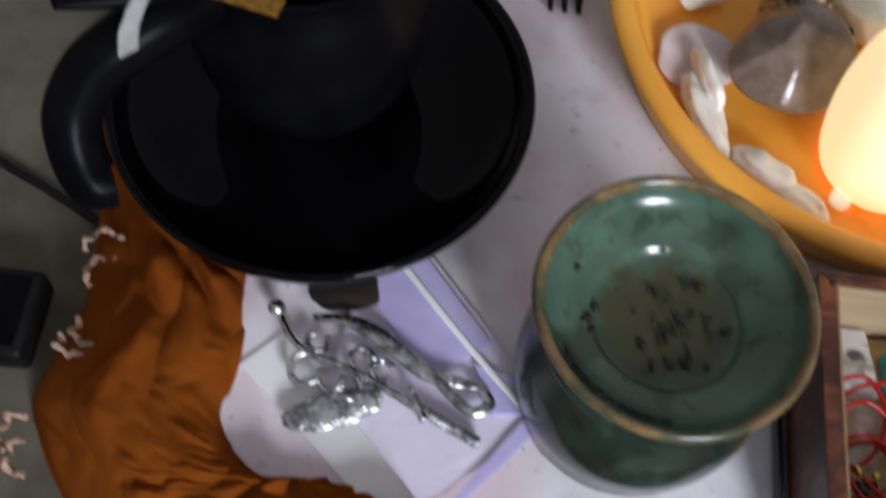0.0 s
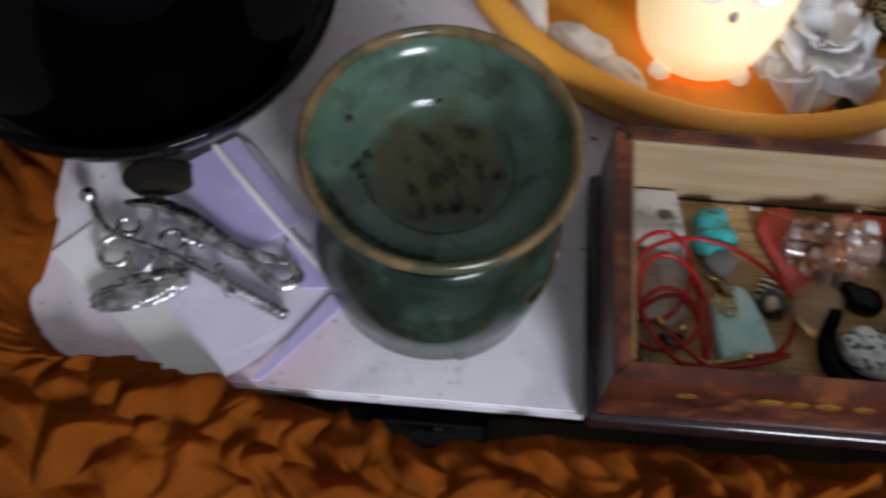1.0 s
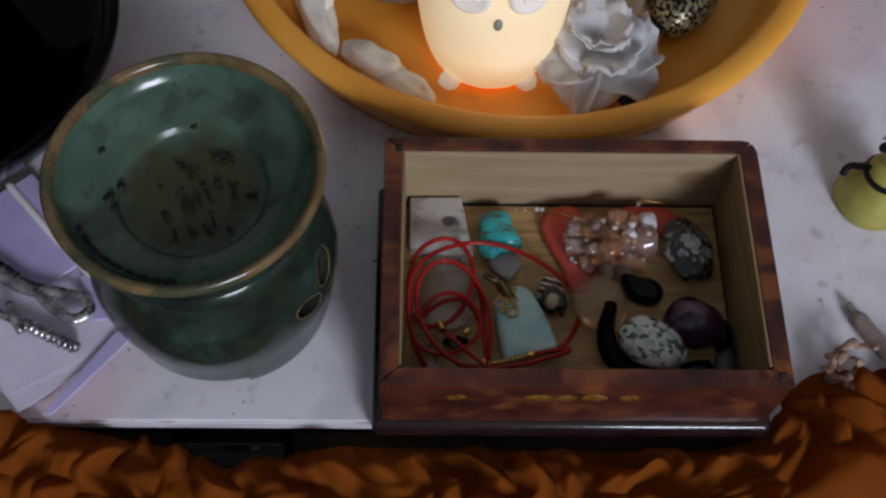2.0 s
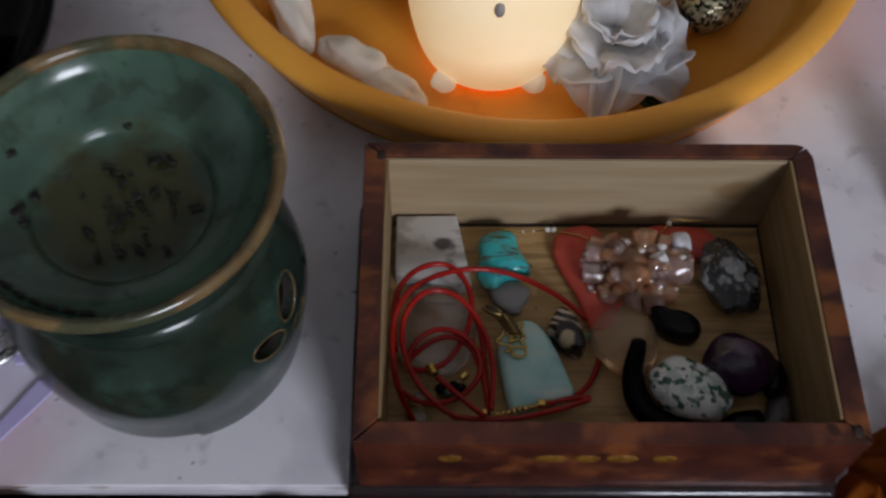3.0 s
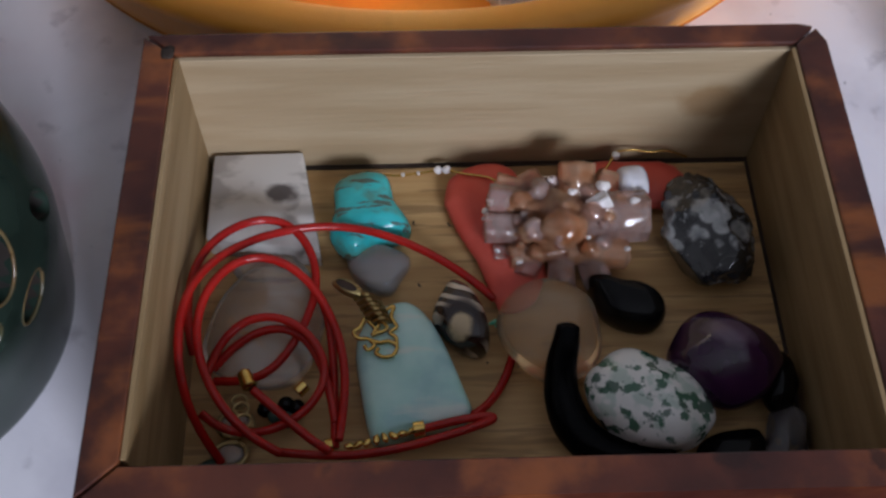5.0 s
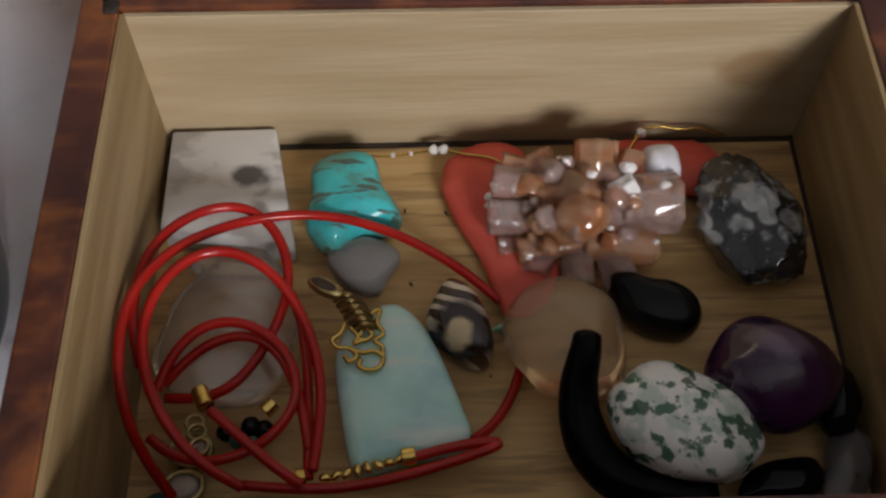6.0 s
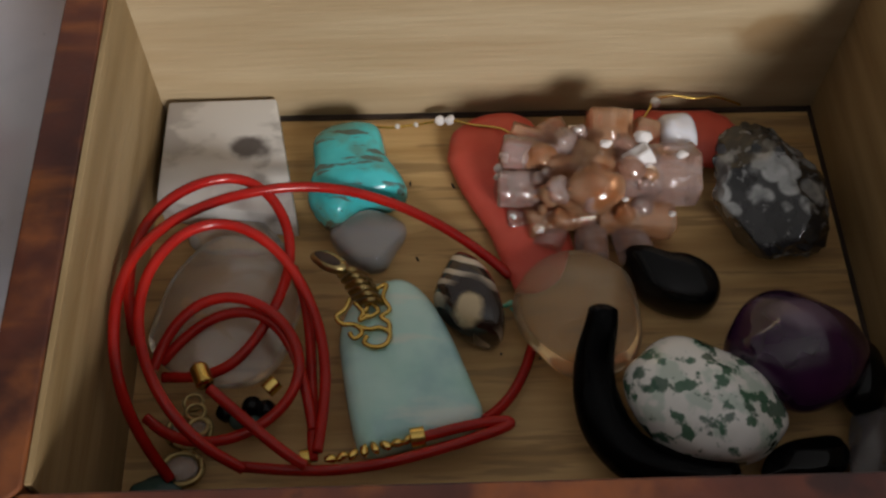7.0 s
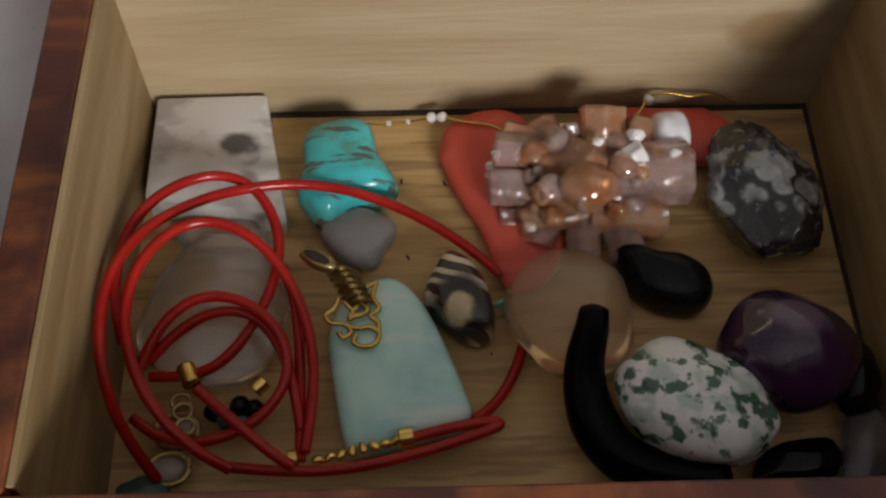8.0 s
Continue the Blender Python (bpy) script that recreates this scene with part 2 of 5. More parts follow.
# ---- the room ----
FLOOR = -0.05
whole("floor", box_bm(-2.2, 2.2, -2.2, 2.2, FLOOR - 0.1, FLOOR), M_carpet, "beige short-pile carpet on the floor", "floor", kind="structure", smooth=False)
whole("ceiling", box_bm(-2.2, 2.2, -2.2, 2.2, 2.35, 2.45), M_ceiling, "plain white ceiling", "ceiling", kind="structure", smooth=False)
whole("wall_north", box_bm(-2.2, 2.2, 2.0, 2.2, FLOOR, 2.35), M_wall, "plain beige wall", "wall", kind="structure", smooth=False)
whole("wall_east", box_bm(2.0, 2.2, -2.0, 2.0, FLOOR, 2.35), M_wall, "plain beige wall", "wall", kind="structure", smooth=False)
whole("wall_west", box_bm(-2.2, -2.0, -2.0, 2.0, FLOOR, 2.35), M_wall, "plain beige wall", "wall", kind="structure", smooth=False)
WX0, WX1, WZ0, WZ1 = 0.45, 1.45, 0.58, 1.58
whole("wall_south", merge([box_bm(-2.2, WX0, -2.2, -2.0, FLOOR, 2.35), box_bm(WX1, 2.2, -2.2, -2.0, FLOOR, 2.35),
                           box_bm(WX0, WX1, -2.2, -2.0, FLOOR, WZ0), box_bm(WX0, WX1, -2.2, -2.0, WZ1, 2.35)]),
      M_wall, "plain beige wall with a window", "wall", kind="structure", smooth=False)
win = base("window_1", (0.95, -2.1, WZ0), "white-painted window frame", "window", kind="structure")
for x in (WX0, 0.95 - 0.025, WX1 - 0.05):
    part("window_frame", box_bm(x, x + 0.05, -2.15, -2.1, WZ0, WZ1, 0.004), M_frame, win)
for z in (WZ0, WZ1 - 0.05):
    part("window_frame", box_bm(WX0 + 0.05, WX1 - 0.05, -2.148, -2.102, z, z + 0.05, 0.004), M_frame, win)

# ---- the board and what carries it ----
outline = [(-0.262, 0.03), (-0.235, 0.006), (-0.22, 0.0042), (0.62, 0.0042), (0.62, 0.62), (-0.262, 0.62)]
board = base("altar_board", (0.18, 0.3, -0.009), "white-painted board with pink and grey stains and a worn edge", "table top")
part("top", prism_bm(outline, -0.009, 0.0, 0.0012, 2), M_board, board, smooth=False)
part("edging", box_bm(-0.222, 0.615, 0.0031, 0.0048, -0.0086, -0.0016, 0.0005, 1), M_edge, board, "worn edging strip with bare brown chips", smooth=False)
whole("board_support", box_bm(-0.245, 0.6, 0.014, 0.6, FLOOR, -0.009, 0.002), M_support, "dark low wooden base under the board", "base", smooth=False)

# ---- the wooden box ----
W, D, H, TH = 0.17, 0.12, 0.057, 0.008
TB = 0.0065
ZF = 0.010


def rounded(x0, x1, y0, y1, r, n=5):
    pts = []
    for cx, cy, a0 in ((x1 - r, y1 - r, 0), (x0 + r, y1 - r, 90), (x0 + r, y0 + r, 180), (x1 - r, y0 + r, 270)):
        for k in range(n + 1):
            a = radians(a0 + 90 * k / n)
            pts.append((cx + r * math.cos(a), cy + r * math.sin(a)))
    return pts


wood_box = base("wooden_box", (W / 2, D / 2, 0), "open mahogany-veneered wooden box lined with pale wood, full of crystals", "box")
# outer panels, each with its rim, mitred at the corners
R = 0.004
for name, pts in (
    ("front_panel", [(0, 0.0006), (R, 0), (W - R, 0), (W, 0.0006), (W - TH + 0.0002, TH - 0.0002), (TH - 0.0002, TH - 0.0002)]),
    ("back_panel", [(0.0006, D), (TH - 0.0002, D - TB + 0.0002), (W - TH + 0.0002, D - TB + 0.0002), (W - 0.0025, D - 0.001), (W - 0.006, D)]),
    ("side_panel", [(0, 0.0012), (TH, TH + 0.0004), (TH, D - TB - 0.0004), (0, D - 0.0006)]),
    ("side_panel", [(W, 0.0012), (W, D - 0.006), (W - 0.002, D - 0.0015), (W - TH, D - TB - 0.0004), (W - TH, TH + 0.0004)])):
    part(name, prism_bm(pts, 0.004, H, 0.0005, 2), M_veneer_side if name == "side_panel" else M_veneer, wood_box, smooth=False)
e = 0.0012
part("lining", box_bm(TH - 0.001, W - TH + 0.001, D - TB - e, D - TB + 0.0002, ZF - 0.002, H - 0.0014, 0.0002, 1), M_back, wood_box, "pale wood lining with brown stains", smooth=False)
part("lining", box_bm(TH - 0.001, W - TH + 0.001, TH - 0.0012, TH - 0.0004, ZF - 0.002, H - 0.004, 0.0001, 1), M_pale, wood_box, "pale wood lining", smooth=False)
part("lining", box_bm(TH + 0.0001, TH + e, TH + e, D - TB - e, ZF - 0.002, H - 0.0005, 0.0001, 1), M_side, wood_box, "ochre wood lining, its colour darkened for shade", smooth=False)
part("lining", box_bm(W - TH - e, W - TH - 0.0001, TH + e, D - TB - e, ZF - 0.002, H - 0.0005, 0.0001, 1), M_side, wood_box, "ochre wood lining, its colour darkened for shade", smooth=False)
part("bottom", box_bm(TH - 0.002, W - TH + 0.002, TH - 0.002, D - TB + 0.002, 0.005, ZF), M_bottom, wood_box, "bare brown wooden bottom", smooth=False)
part("joint", box_bm(TH + e, W - TH - e, D - TB - e - 0.0012, D - TB - e + 0.0002, ZF - 0.001, ZF + 0.0007), M_groove, wood_box, "dark glue line along the bottom", smooth=False)
part("joint", box_bm(W - TH - e - 0.0008, W - TH - e + 0.0002, TH + e, D - TB - e, ZF - 0.001, ZF + 0.0008), M_groove, wood_box, "dark glue line along the bottom", smooth=False)
PX0, PX1, PY0, PY1, PZ = -0.0046, W + 0.003, -0.0035, D + 0.001, 0.013
part("moulding", box_bm(PX0, PX1, PY0, 0.004, 0.0, PZ, 0.0032, 4), M_plinth, wood_box, "glossy near-black moulding", auto=50)
part("moulding", box_bm(PX0 + 0.0002, PX1 - 0.0002, D - 0.004, PY1, 0.0, PZ - 0.0002, 0.0032, 4), M_plinth, wood_box, "glossy near-black moulding", auto=50)
part("moulding", box_bm(PX0, 0.005, PY0 + 0.0003, PY1 - 0.0003, 0.0, PZ - 0.0001, 0.003, 4), M_plinth, wood_box, "glossy near-black moulding", auto=50)
part("moulding", box_bm(W - 0.005, PX1, PY0 + 0.0003, PY1 - 0.0003, 0.0, PZ - 0.0001, 0.003, 4), M_plinth, wood_box, "glossy near-black moulding", auto=50)
for x, y in ((0.0065, D - 0.0062), (W - 0.0045, 0.0045)):
    part("corner_nail", lump_bm((0.0032, 0.004, 0.0008), 3, sub=2, at=(x, y, H + 0.0001), power=4), M_groove, wood_box)
for x, w in ((0.032, 0.008), (0.066, 0.012), (0.078, 0.009), (0.09, 0.011), (0.104, 0.008)):
    part("painted_leaf", lump_bm((w, 0.0012, 0.006), int(x * 1000), 0.1, sub=3, at=(x, -0.0001, 0.043)), M_gold_paint, wood_box, "worn gold painted leaf")
# ---- materials of the things ----
M_cloth = mat("orange_voile", (0.235, 0.058, 0.005), (0.315, 0.082, 0.008), 25, 0.9, bump=0.3, bscale=900, spec=0.12)
tr = M_cloth.node_tree.nodes.new("ShaderNodeBsdfTranslucent")
tr.inputs[0].default_value = (0.45, 0.1, 0.006, 1)
mxs = M_cloth.node_tree.nodes.new("ShaderNodeMixShader")
mxs.inputs[0].default_value = 0.4
M_cloth.node_tree.links.new(M_cloth.node_tree.nodes["Principled BSDF"].outputs[0], mxs.inputs[1])
M_cloth.node_tree.links.new(tr.outputs[0], mxs.inputs[2])
M_cloth.node_tree.links.new(mxs.outputs[0], M_cloth.node_tree.nodes["Material Output"].inputs[0])
M_lace = mat("frayed_lace", (0.3, 0.17, 0.11), (0.46, 0.31, 0.23), 300, 0.9, bump=0.5)
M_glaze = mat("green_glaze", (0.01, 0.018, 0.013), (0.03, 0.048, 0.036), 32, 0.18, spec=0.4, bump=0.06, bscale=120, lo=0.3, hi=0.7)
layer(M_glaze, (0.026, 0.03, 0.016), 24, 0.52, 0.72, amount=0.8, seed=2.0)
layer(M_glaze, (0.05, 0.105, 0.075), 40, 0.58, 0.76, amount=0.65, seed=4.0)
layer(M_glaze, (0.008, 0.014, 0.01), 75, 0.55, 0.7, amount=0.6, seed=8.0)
M_glaze_in = mat("green_glaze_bowl", (0.046, 0.086, 0.06), (0.075, 0.135, 0.094), 30, 0.2, coat=0.25, bump=0.05, bscale=120)
layer(M_glaze_in, (0.022, 0.038, 0.024), 30, 0.5, 0.7, amount=0.8, seed=1.0)
spot(M_glaze_in, (0.05, 0.05, 0.018), (-0.0752, 0.0695, 0.091), (0.034, 0.034, 0.05), 1.0, 90)
layer(M_glaze_in, (0.016, 0.018, 0.008), 60, 0.56, 0.66, amount=0.45, seed=9.0)
layer(M_glaze_in, (0.014, 0.014, 0.008), 130, 0.64, 0.72, amount=0.45, seed=6.0)
M_rim = mat("worn_brown_glaze", (0.11, 0.062, 0.022), (0.2, 0.13, 0.055), 70, 0.25, coat=0.3)
layer(M_rim, (0.035, 0.055, 0.03), 55, 0.5, 0.64, amount=0.75, seed=3.0)
M_char = mat("charred_crumbs", (0.004, 0.004, 0.003), (0.015, 0.012, 0.008), 200, 0.5)
# near-black brown; inside the burner it paints the shade seen through the holes
M_dark_in = mat("darkened_brown", (0.01, 0.008, 0.006), (0.026, 0.016, 0.01), 60, 0.8)
M_terra = mat("orange_plastic", (0.86, 0.36, 0.04), (0.92, 0.43, 0.06), 18, 0.4, bump=0.08, bscale=300, sss=0.12)
layer(M_terra, (0.56, 0.22, 0.035), 60, 0.6, 0.8, amount=0.4, seed=1.0)
M_owl = mat("glowing_porcelain", (0.85, 0.7, 0.45), (0.9, 0.78, 0.55), 30, 0.35, emit=(1.0, 0.74, 0.38), power=0.62, sss=0.0)
M_owl_white = mat("white_porcelain", (0.8, 0.76, 0.7), (0.86, 0.82, 0.78), 60, 0.3, emit=(1.0, 0.8, 0.55), power=0.3)
M_owl_grey = mat("grey_glaze", (0.25, 0.23, 0.22), (0.35, 0.32, 0.3), 100, 0.4)
M_led = mat("lit_base", (0.8, 0.3, 0.05), None, 60, 0.5, emit=(1.0, 0.3, 0.03), power=1.0)
M_shell = mat("white_shell", (0.78, 0.72, 0.62), (0.9, 0.87, 0.8), 70, 0.35, bump=0.2, bscale=250, sss=0.1)
M_disc = mat("pink_shell", (0.62, 0.5, 0.5), (0.72, 0.62, 0.62), 60, 0.35)
M_orb = mat("smoky_glass", (0.16, 0.11, 0.08), (0.36, 0.28, 0.23), 60, 0.1, trans=0.35, bump=0.7, bscale=90)
M_silver = mat("pewter", (0.22, 0.22, 0.23), (0.74, 0.74, 0.74), 160, 0.26, metal=1.0, bump=0.6, bscale=380)
M_bronze = mat("patterned_metal", (0.02, 0.018, 0.012), (0.36, 0.32, 0.2), 420, 0.3, metal=0.9, bump=0.6, bscale=500, lo=0.45, hi=0.55)
M_petal = mat("silk_petal", (0.88, 0.87, 0.88), (0.94, 0.93, 0.92), 50, 0.6, bump=0.15, bscale=300, sss=0.35)
tp = M_petal.node_tree.nodes.new("ShaderNodeBsdfTranslucent")
tp.inputs[0].default_value = (0.93, 0.92, 0.92, 1)
mxp = M_petal.node_tree.nodes.new("ShaderNodeMixShader")
mxp.inputs[0].default_value = 0.4
M_petal.node_tree.links.new(M_petal.node_tree.nodes["Principled BSDF"].outputs[0], mxp.inputs[1])
M_petal.node_tree.links.new(tp.outputs[0], mxp.inputs[2])
M_petal.node_tree.links.new(mxp.outputs[0], M_petal.node_tree.nodes["Material Output"].inputs[0])
layer(M_petal, (0.8, 0.62, 0.55), 30, 0.58, 0.75, amount=0.6, seed=1.0)
M_leaf = mat("silk_leaf", (0.03, 0.06, 0.02), (0.07, 0.11, 0.035), 90, 0.6, bump=0.2)
M_black = mat("black_ceramic", (0.001, 0.001, 0.0015), (0.002, 0.002, 0.0025), 40, 0.05, spec=0.14, rvar=0.02)
M_black_matt = mat("black_enamel", (0.002, 0.002, 0.003), (0.004, 0.004, 0.005), 40, 0.3, spec=0.04, rvar=0.05)
M_strap = mat("grey_strap", (0.25, 0.24, 0.23), (0.36, 0.35, 0.33), 90, 0.5)
M_plastic = mat("black_plastic", (0.004, 0.004, 0.0045), (0.009, 0.009, 0.009), 90, 0.5, spec=0.2)
M_paper = mat("white_paper", (0.82, 0.8, 0.79), (0.88, 0.86, 0.85), 30, 0.6, bump=0.1, bscale=200)
M_lav = mat("lavender_foil", (0.68, 0.62, 0.77), (0.78, 0.73, 0.82), 25, 0.3, coat=0.4, bump=0.25, bscale=60)
layer(M_lav, (0.7, 0.58, 0.66), 40, 0.52, 0.7, amount=0.6, seed=1.5)
M_lav2 = mat("violet_paper", (0.5, 0.43, 0.72), (0.6, 0.54, 0.8), 40, 0.35, coat=0.3)
M_gold = mat("polished_gold", (0.62, 0.4, 0.1), (0.75, 0.52, 0.16), 100, 0.22, metal=1.0, bump=0.2, bscale=500)
M_cord = mat("red_leather_cord", (0.31, 0.007, 0.005), (0.45, 0.015, 0.009), 80, 0.2, bump=0.1, bscale=600, spec=0.4)
M_jade = mat("pale_jade", (0.42, 0.74, 0.67), (0.6, 0.86, 0.8), 70, 0.12, coat=0.5, sss=0.25, bump=0.04, bscale=100)
layer(M_jade, (0.34, 0.6, 0.62), 45, 0.46, 0.62, amount=0.8, seed=3.0)
layer(M_jade, (0.76, 0.84, 0.76), 90, 0.54, 0.68, amount=0.75, stretch=(0.5, 1.6, 1), seed=5.0)
M_turq = mat("turquoise", (0.02, 0.4, 0.42), (0.05, 0.56, 0.56), 80, 0.22, coat=0.4, bump=0.1)
layer(M_turq, (0.09, 0.25, 0.19), 110, 0.46, 0.62, amount=0.75, seed=1.0)
layer(M_turq, (0.08, 0.055, 0.03), 210, 0.56, 0.63, stretch=(0.6, 2.2, 1), amount=0.8, seed=2.0)
M_slab = mat("polished_grey_stone", (0.4, 0.37, 0.34), (0.6, 0.57, 0.53), 60, 0.2, coat=0.4, lo=0.44, hi=0.52, stretch=(1, 1.6, 1))
layer(M_slab, (0.74, 0.71, 0.66), 70, 0.54, 0.6, amount=0.6, seed=6.0)
spot(M_slab, (0.06, 0.05, 0.05), (0.0305, 0.0975, 0.02), (0.0048, 0.004, 0.02), 0.95, 200)
M_quartz = mat("clear_quartz", (0.92, 0.84, 0.74), (0.96, 0.92, 0.86), 60, 0.04, coat=0.6, trans=0.82, ior=1.42, bump=0.06, bscale=60, rvar=0.03)
M_citrine = mat("smoky_citrine", (0.88, 0.66, 0.4), (0.94, 0.8, 0.6), 60, 0.05, trans=0.82, ior=1.42, bump=0.05, bscale=60, rvar=0.03)
M_quartz_dark = mat("smoky_quartz", (0.2, 0.18, 0.18), (0.34, 0.32, 0.32), 90, 0.1, trans=0.6, bump=0.1)
M_quartz_grey = mat("cloudy_quartz", (0.88, 0.78, 0.72), (0.95, 0.9, 0.87), 100, 0.06, trans=0.75, bump=0.2, bscale=150)
M_zebra = mat("zebra_jasper", (0.02, 0.01, 0.008), (0.04, 0.022, 0.016), 60, 0.15, coat=0.6)
layer(M_zebra, (0.66, 0.55, 0.42), 150, 0.52, 0.64, kind="bands", stretch=(0.55, 1, 0.2), seed=0.02)
spot(M_zebra, (0.022, 0.011, 0.008), (0.0008, -0.0045, 0.009), (0.0105, 0.0088, 0.016), 1.0, 120)
spot(M_zebra, (0.62, 0.48, 0.28), (-0.0005, -0.0042, 0.01), (0.0036, 0.0036, 0.01), 0.95, 260)
M_red_wax = mat("red_jasper", (0.6, 0.07, 0.045), (0.72, 0.12, 0.08), 60, 0.4, bump=0.08, sss=0.15)
M_arag = mat("aragonite", (0.62, 0.24, 0.09), (0.84, 0.5, 0.3), 140, 0.1, trans=0.7, coat=0.5, bump=0.3, bscale=300)
M_arag2 = mat("aragonite_pale", (0.66, 0.44, 0.38), (0.84, 0.66, 0.6), 160, 0.1, trans=0.75, coat=0.5, bump=0.35, bscale=260)
layer(M_arag2, (0.6, 0.24, 0.1), 120, 0.52, 0.66, amount=0.7, seed=2.0)
M_arag3 = mat("aragonite_tip", (0.82, 0.76, 0.72), (0.92, 0.88, 0.86), 120, 0.08, trans=0.25, coat=0.8)
M_moon = mat("milky_chalcedony", (0.56, 0.54, 0.56), (0.7, 0.68, 0.7), 60, 0.15, sss=0.3, coat=0.4)
M_snow = mat("snowflake_obsidian", (0.13, 0.135, 0.135), (0.33, 0.33, 0.32), 240, 0.16, coat=0.5)
layer(M_snow, (0.01, 0.01, 0.011), 190, 0.5, 0.64, kind="cells", amount=0.95, seed=1.3)
layer(M_snow, (0.012, 0.012, 0.013), 62, 0.46, 0.52, amount=0.96, seed=2.0)
layer(M_snow, (0.24, 0.24, 0.24), 420, 0.6, 0.68, amount=0.6, seed=5.0)
M_onyx = mat("black_onyx", (0.003, 0.003, 0.0035), (0.006, 0.006, 0.006), 60, 0.08, spec=0.22)
M_horn = mat("black_horn", (0.0015, 0.0015, 0.002), (0.003, 0.003, 0.0035), 60, 0.22, spec=0.08)
layer(M_horn, (0.07, 0.07, 0.08), 90, 0.62, 0.76, amount=0.35, seed=3.0)
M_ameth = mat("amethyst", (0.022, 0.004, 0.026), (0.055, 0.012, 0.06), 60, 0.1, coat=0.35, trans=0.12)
# pale reflection on the amethyst's top, painted into its colour
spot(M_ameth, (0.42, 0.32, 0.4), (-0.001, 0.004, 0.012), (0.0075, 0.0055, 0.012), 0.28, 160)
M_agate = mat("tree_agate", (0.8, 0.8, 0.76), (0.9, 0.89, 0.86), 100, 0.1, coat=0.6)
layer(M_agate, (0.4, 0.55, 0.46), 170, 0.5, 0.62, amount=0.65, seed=9.0)
layer(M_agate, (0.03, 0.12, 0.065), 270, 0.52, 0.6, amount=0.95, seed=7.0)
layer(M_agate, (0.02, 0.08, 0.045), 160, 0.59, 0.64, amount=0.9, seed=4.0)
M_teal = mat("teal_stone", (0.03, 0.07, 0.06), (0.06, 0.11, 0.09), 80, 0.2, coat=0.3)
M_oldgold = mat("old_brass", (0.3, 0.22, 0.09), (0.48, 0.37, 0.17), 150, 0.3, metal=1.0, bump=0.3, bscale=500)
M_opal = mat("green_opal", (0.02, 0.5, 0.25), (0.3, 0.8, 0.6), 800, 0.1, coat=0.6)
M_olive = mat("olive_wax", (0.34, 0.3, 0.06), (0.45, 0.4, 0.1), 60, 0.5, bump=0.2)
M_twig = mat("pink_incense", (0.3, 0.22, 0.2), (0.42, 0.33, 0.3), 120, 0.8, bump=0.4)

# ---- ruffled cloth round the board ----
INNER = [(-0.29, 0.36, 0.004), (-0.272, 0.22, 0.003), (-0.264, 0.12, 0.003), (-0.255, 0.068, 0.004), (-0.257, 0.03, 0.006), (-0.236, 0.01, 0.006), (-0.212, 0.011, 0.006),
         (-0.18, 0.009, 0.004), (-0.14, 0.002, -0.004), (-0.1, -0.003, -0.016), (-0.06, -0.007, -0.019), (-0.02, -0.003, -0.014), (0.03, -0.004, -0.013), (0.08, -0.004, -0.013),
         (0.13, -0.005, -0.013), (0.17, -0.001, -0.006), (0.186, 0.018, 0.004), (0.215, 0.03, 0.006), (0.3, 0.03, 0.006), (0.42, 0.028, 0.006)]
OUTER = [(-0.38, 0.36, -0.045), (-0.372, 0.22, -0.045), (-0.358, 0.155, -0.045), (-0.35, 0.095, -0.044), (-0.362, 0.045, -0.044), (-0.335, 0.0, -0.045),
         (-0.292, -0.035, -0.045), (-0.24, -0.072, -0.045), (-0.18, -0.08, -0.045), (-0.1, -0.08, -0.045), (-0.05, -0.079, -0.045), (-0.01, -0.08, -0.045), (0.03, -0.08, -0.045), (0.08, -0.08, -0.045),
         (0.13, -0.078, -0.045), (0.18, -0.066, -0.045), (0.22, -0.064, -0.045), (0.27, -0.07, -0.045), (0.33, -0.075, -0.045), (0.42, -0.075, -0.045)]


def band_bm(nu, nv, at):
    """A sheet over the band between the two edges: at(u, w) gives the fraction across, the rise and the shift along."""
    a, b = smooth_profile(INNER, 60), smooth_profile(OUTER, 60)
    step = [0.0]
    for i in range(1, len(a)):
        step.append(step[-1] + ((a[i] + b[i]) / 2 - (a[i - 1] + b[i - 1]) / 2).length)
    verts, faces = [], []
    for i in range(nu):
        u = step[-1] * i / (nu - 1)
        k = min(max(int(np.searchsorted(step, u)), 1), len(a) - 1)
        f = (u - step[k - 1]) / max(step[k] - step[k - 1], 1e-9)
        p, q = a[k - 1].lerp(a[k], f), b[k - 1].lerp(b[k], f)
        along = ((a[k] - a[k - 1]) + (b[k] - b[k - 1])).normalized()
        for j in range(nv):
            v, rise, shift = at(u, j / (nv - 1))
            s = min(max(v, 0), 1)
            c = p.lerp(q, max(v, -0.2)) + along * shift
            z = p.z + (q.z - p.z) * s ** 2.0 + 0.01 * math.sin(math.pi * s) + rise
            z = max(z, FLOOR + 0.002 + 0.002 * j / nv)
            r = math.hypot(c.x + 0.235, c.y - 0.185)
            z = min(z, 0.002 + 0.7 * max(0.0, r - 0.066))
            if -0.006 < c.x < 0.176 and c.y > -0.006:
                z = min(z, -0.004)
            verts.append((c.x, c.y, z))
    for i in range(nu - 1):
        for j in range(nv - 1):
            n = i * nv + j
            faces.append((n, n + nv, n + nv + 1, n + 1))
    me = bpy.data.meshes.new("tmp")
    me.from_pydata(verts, [], faces)
    bm = bmesh.new()
    bm.from_mesh(me)
    bpy.data.meshes.remove(me)
    return bm


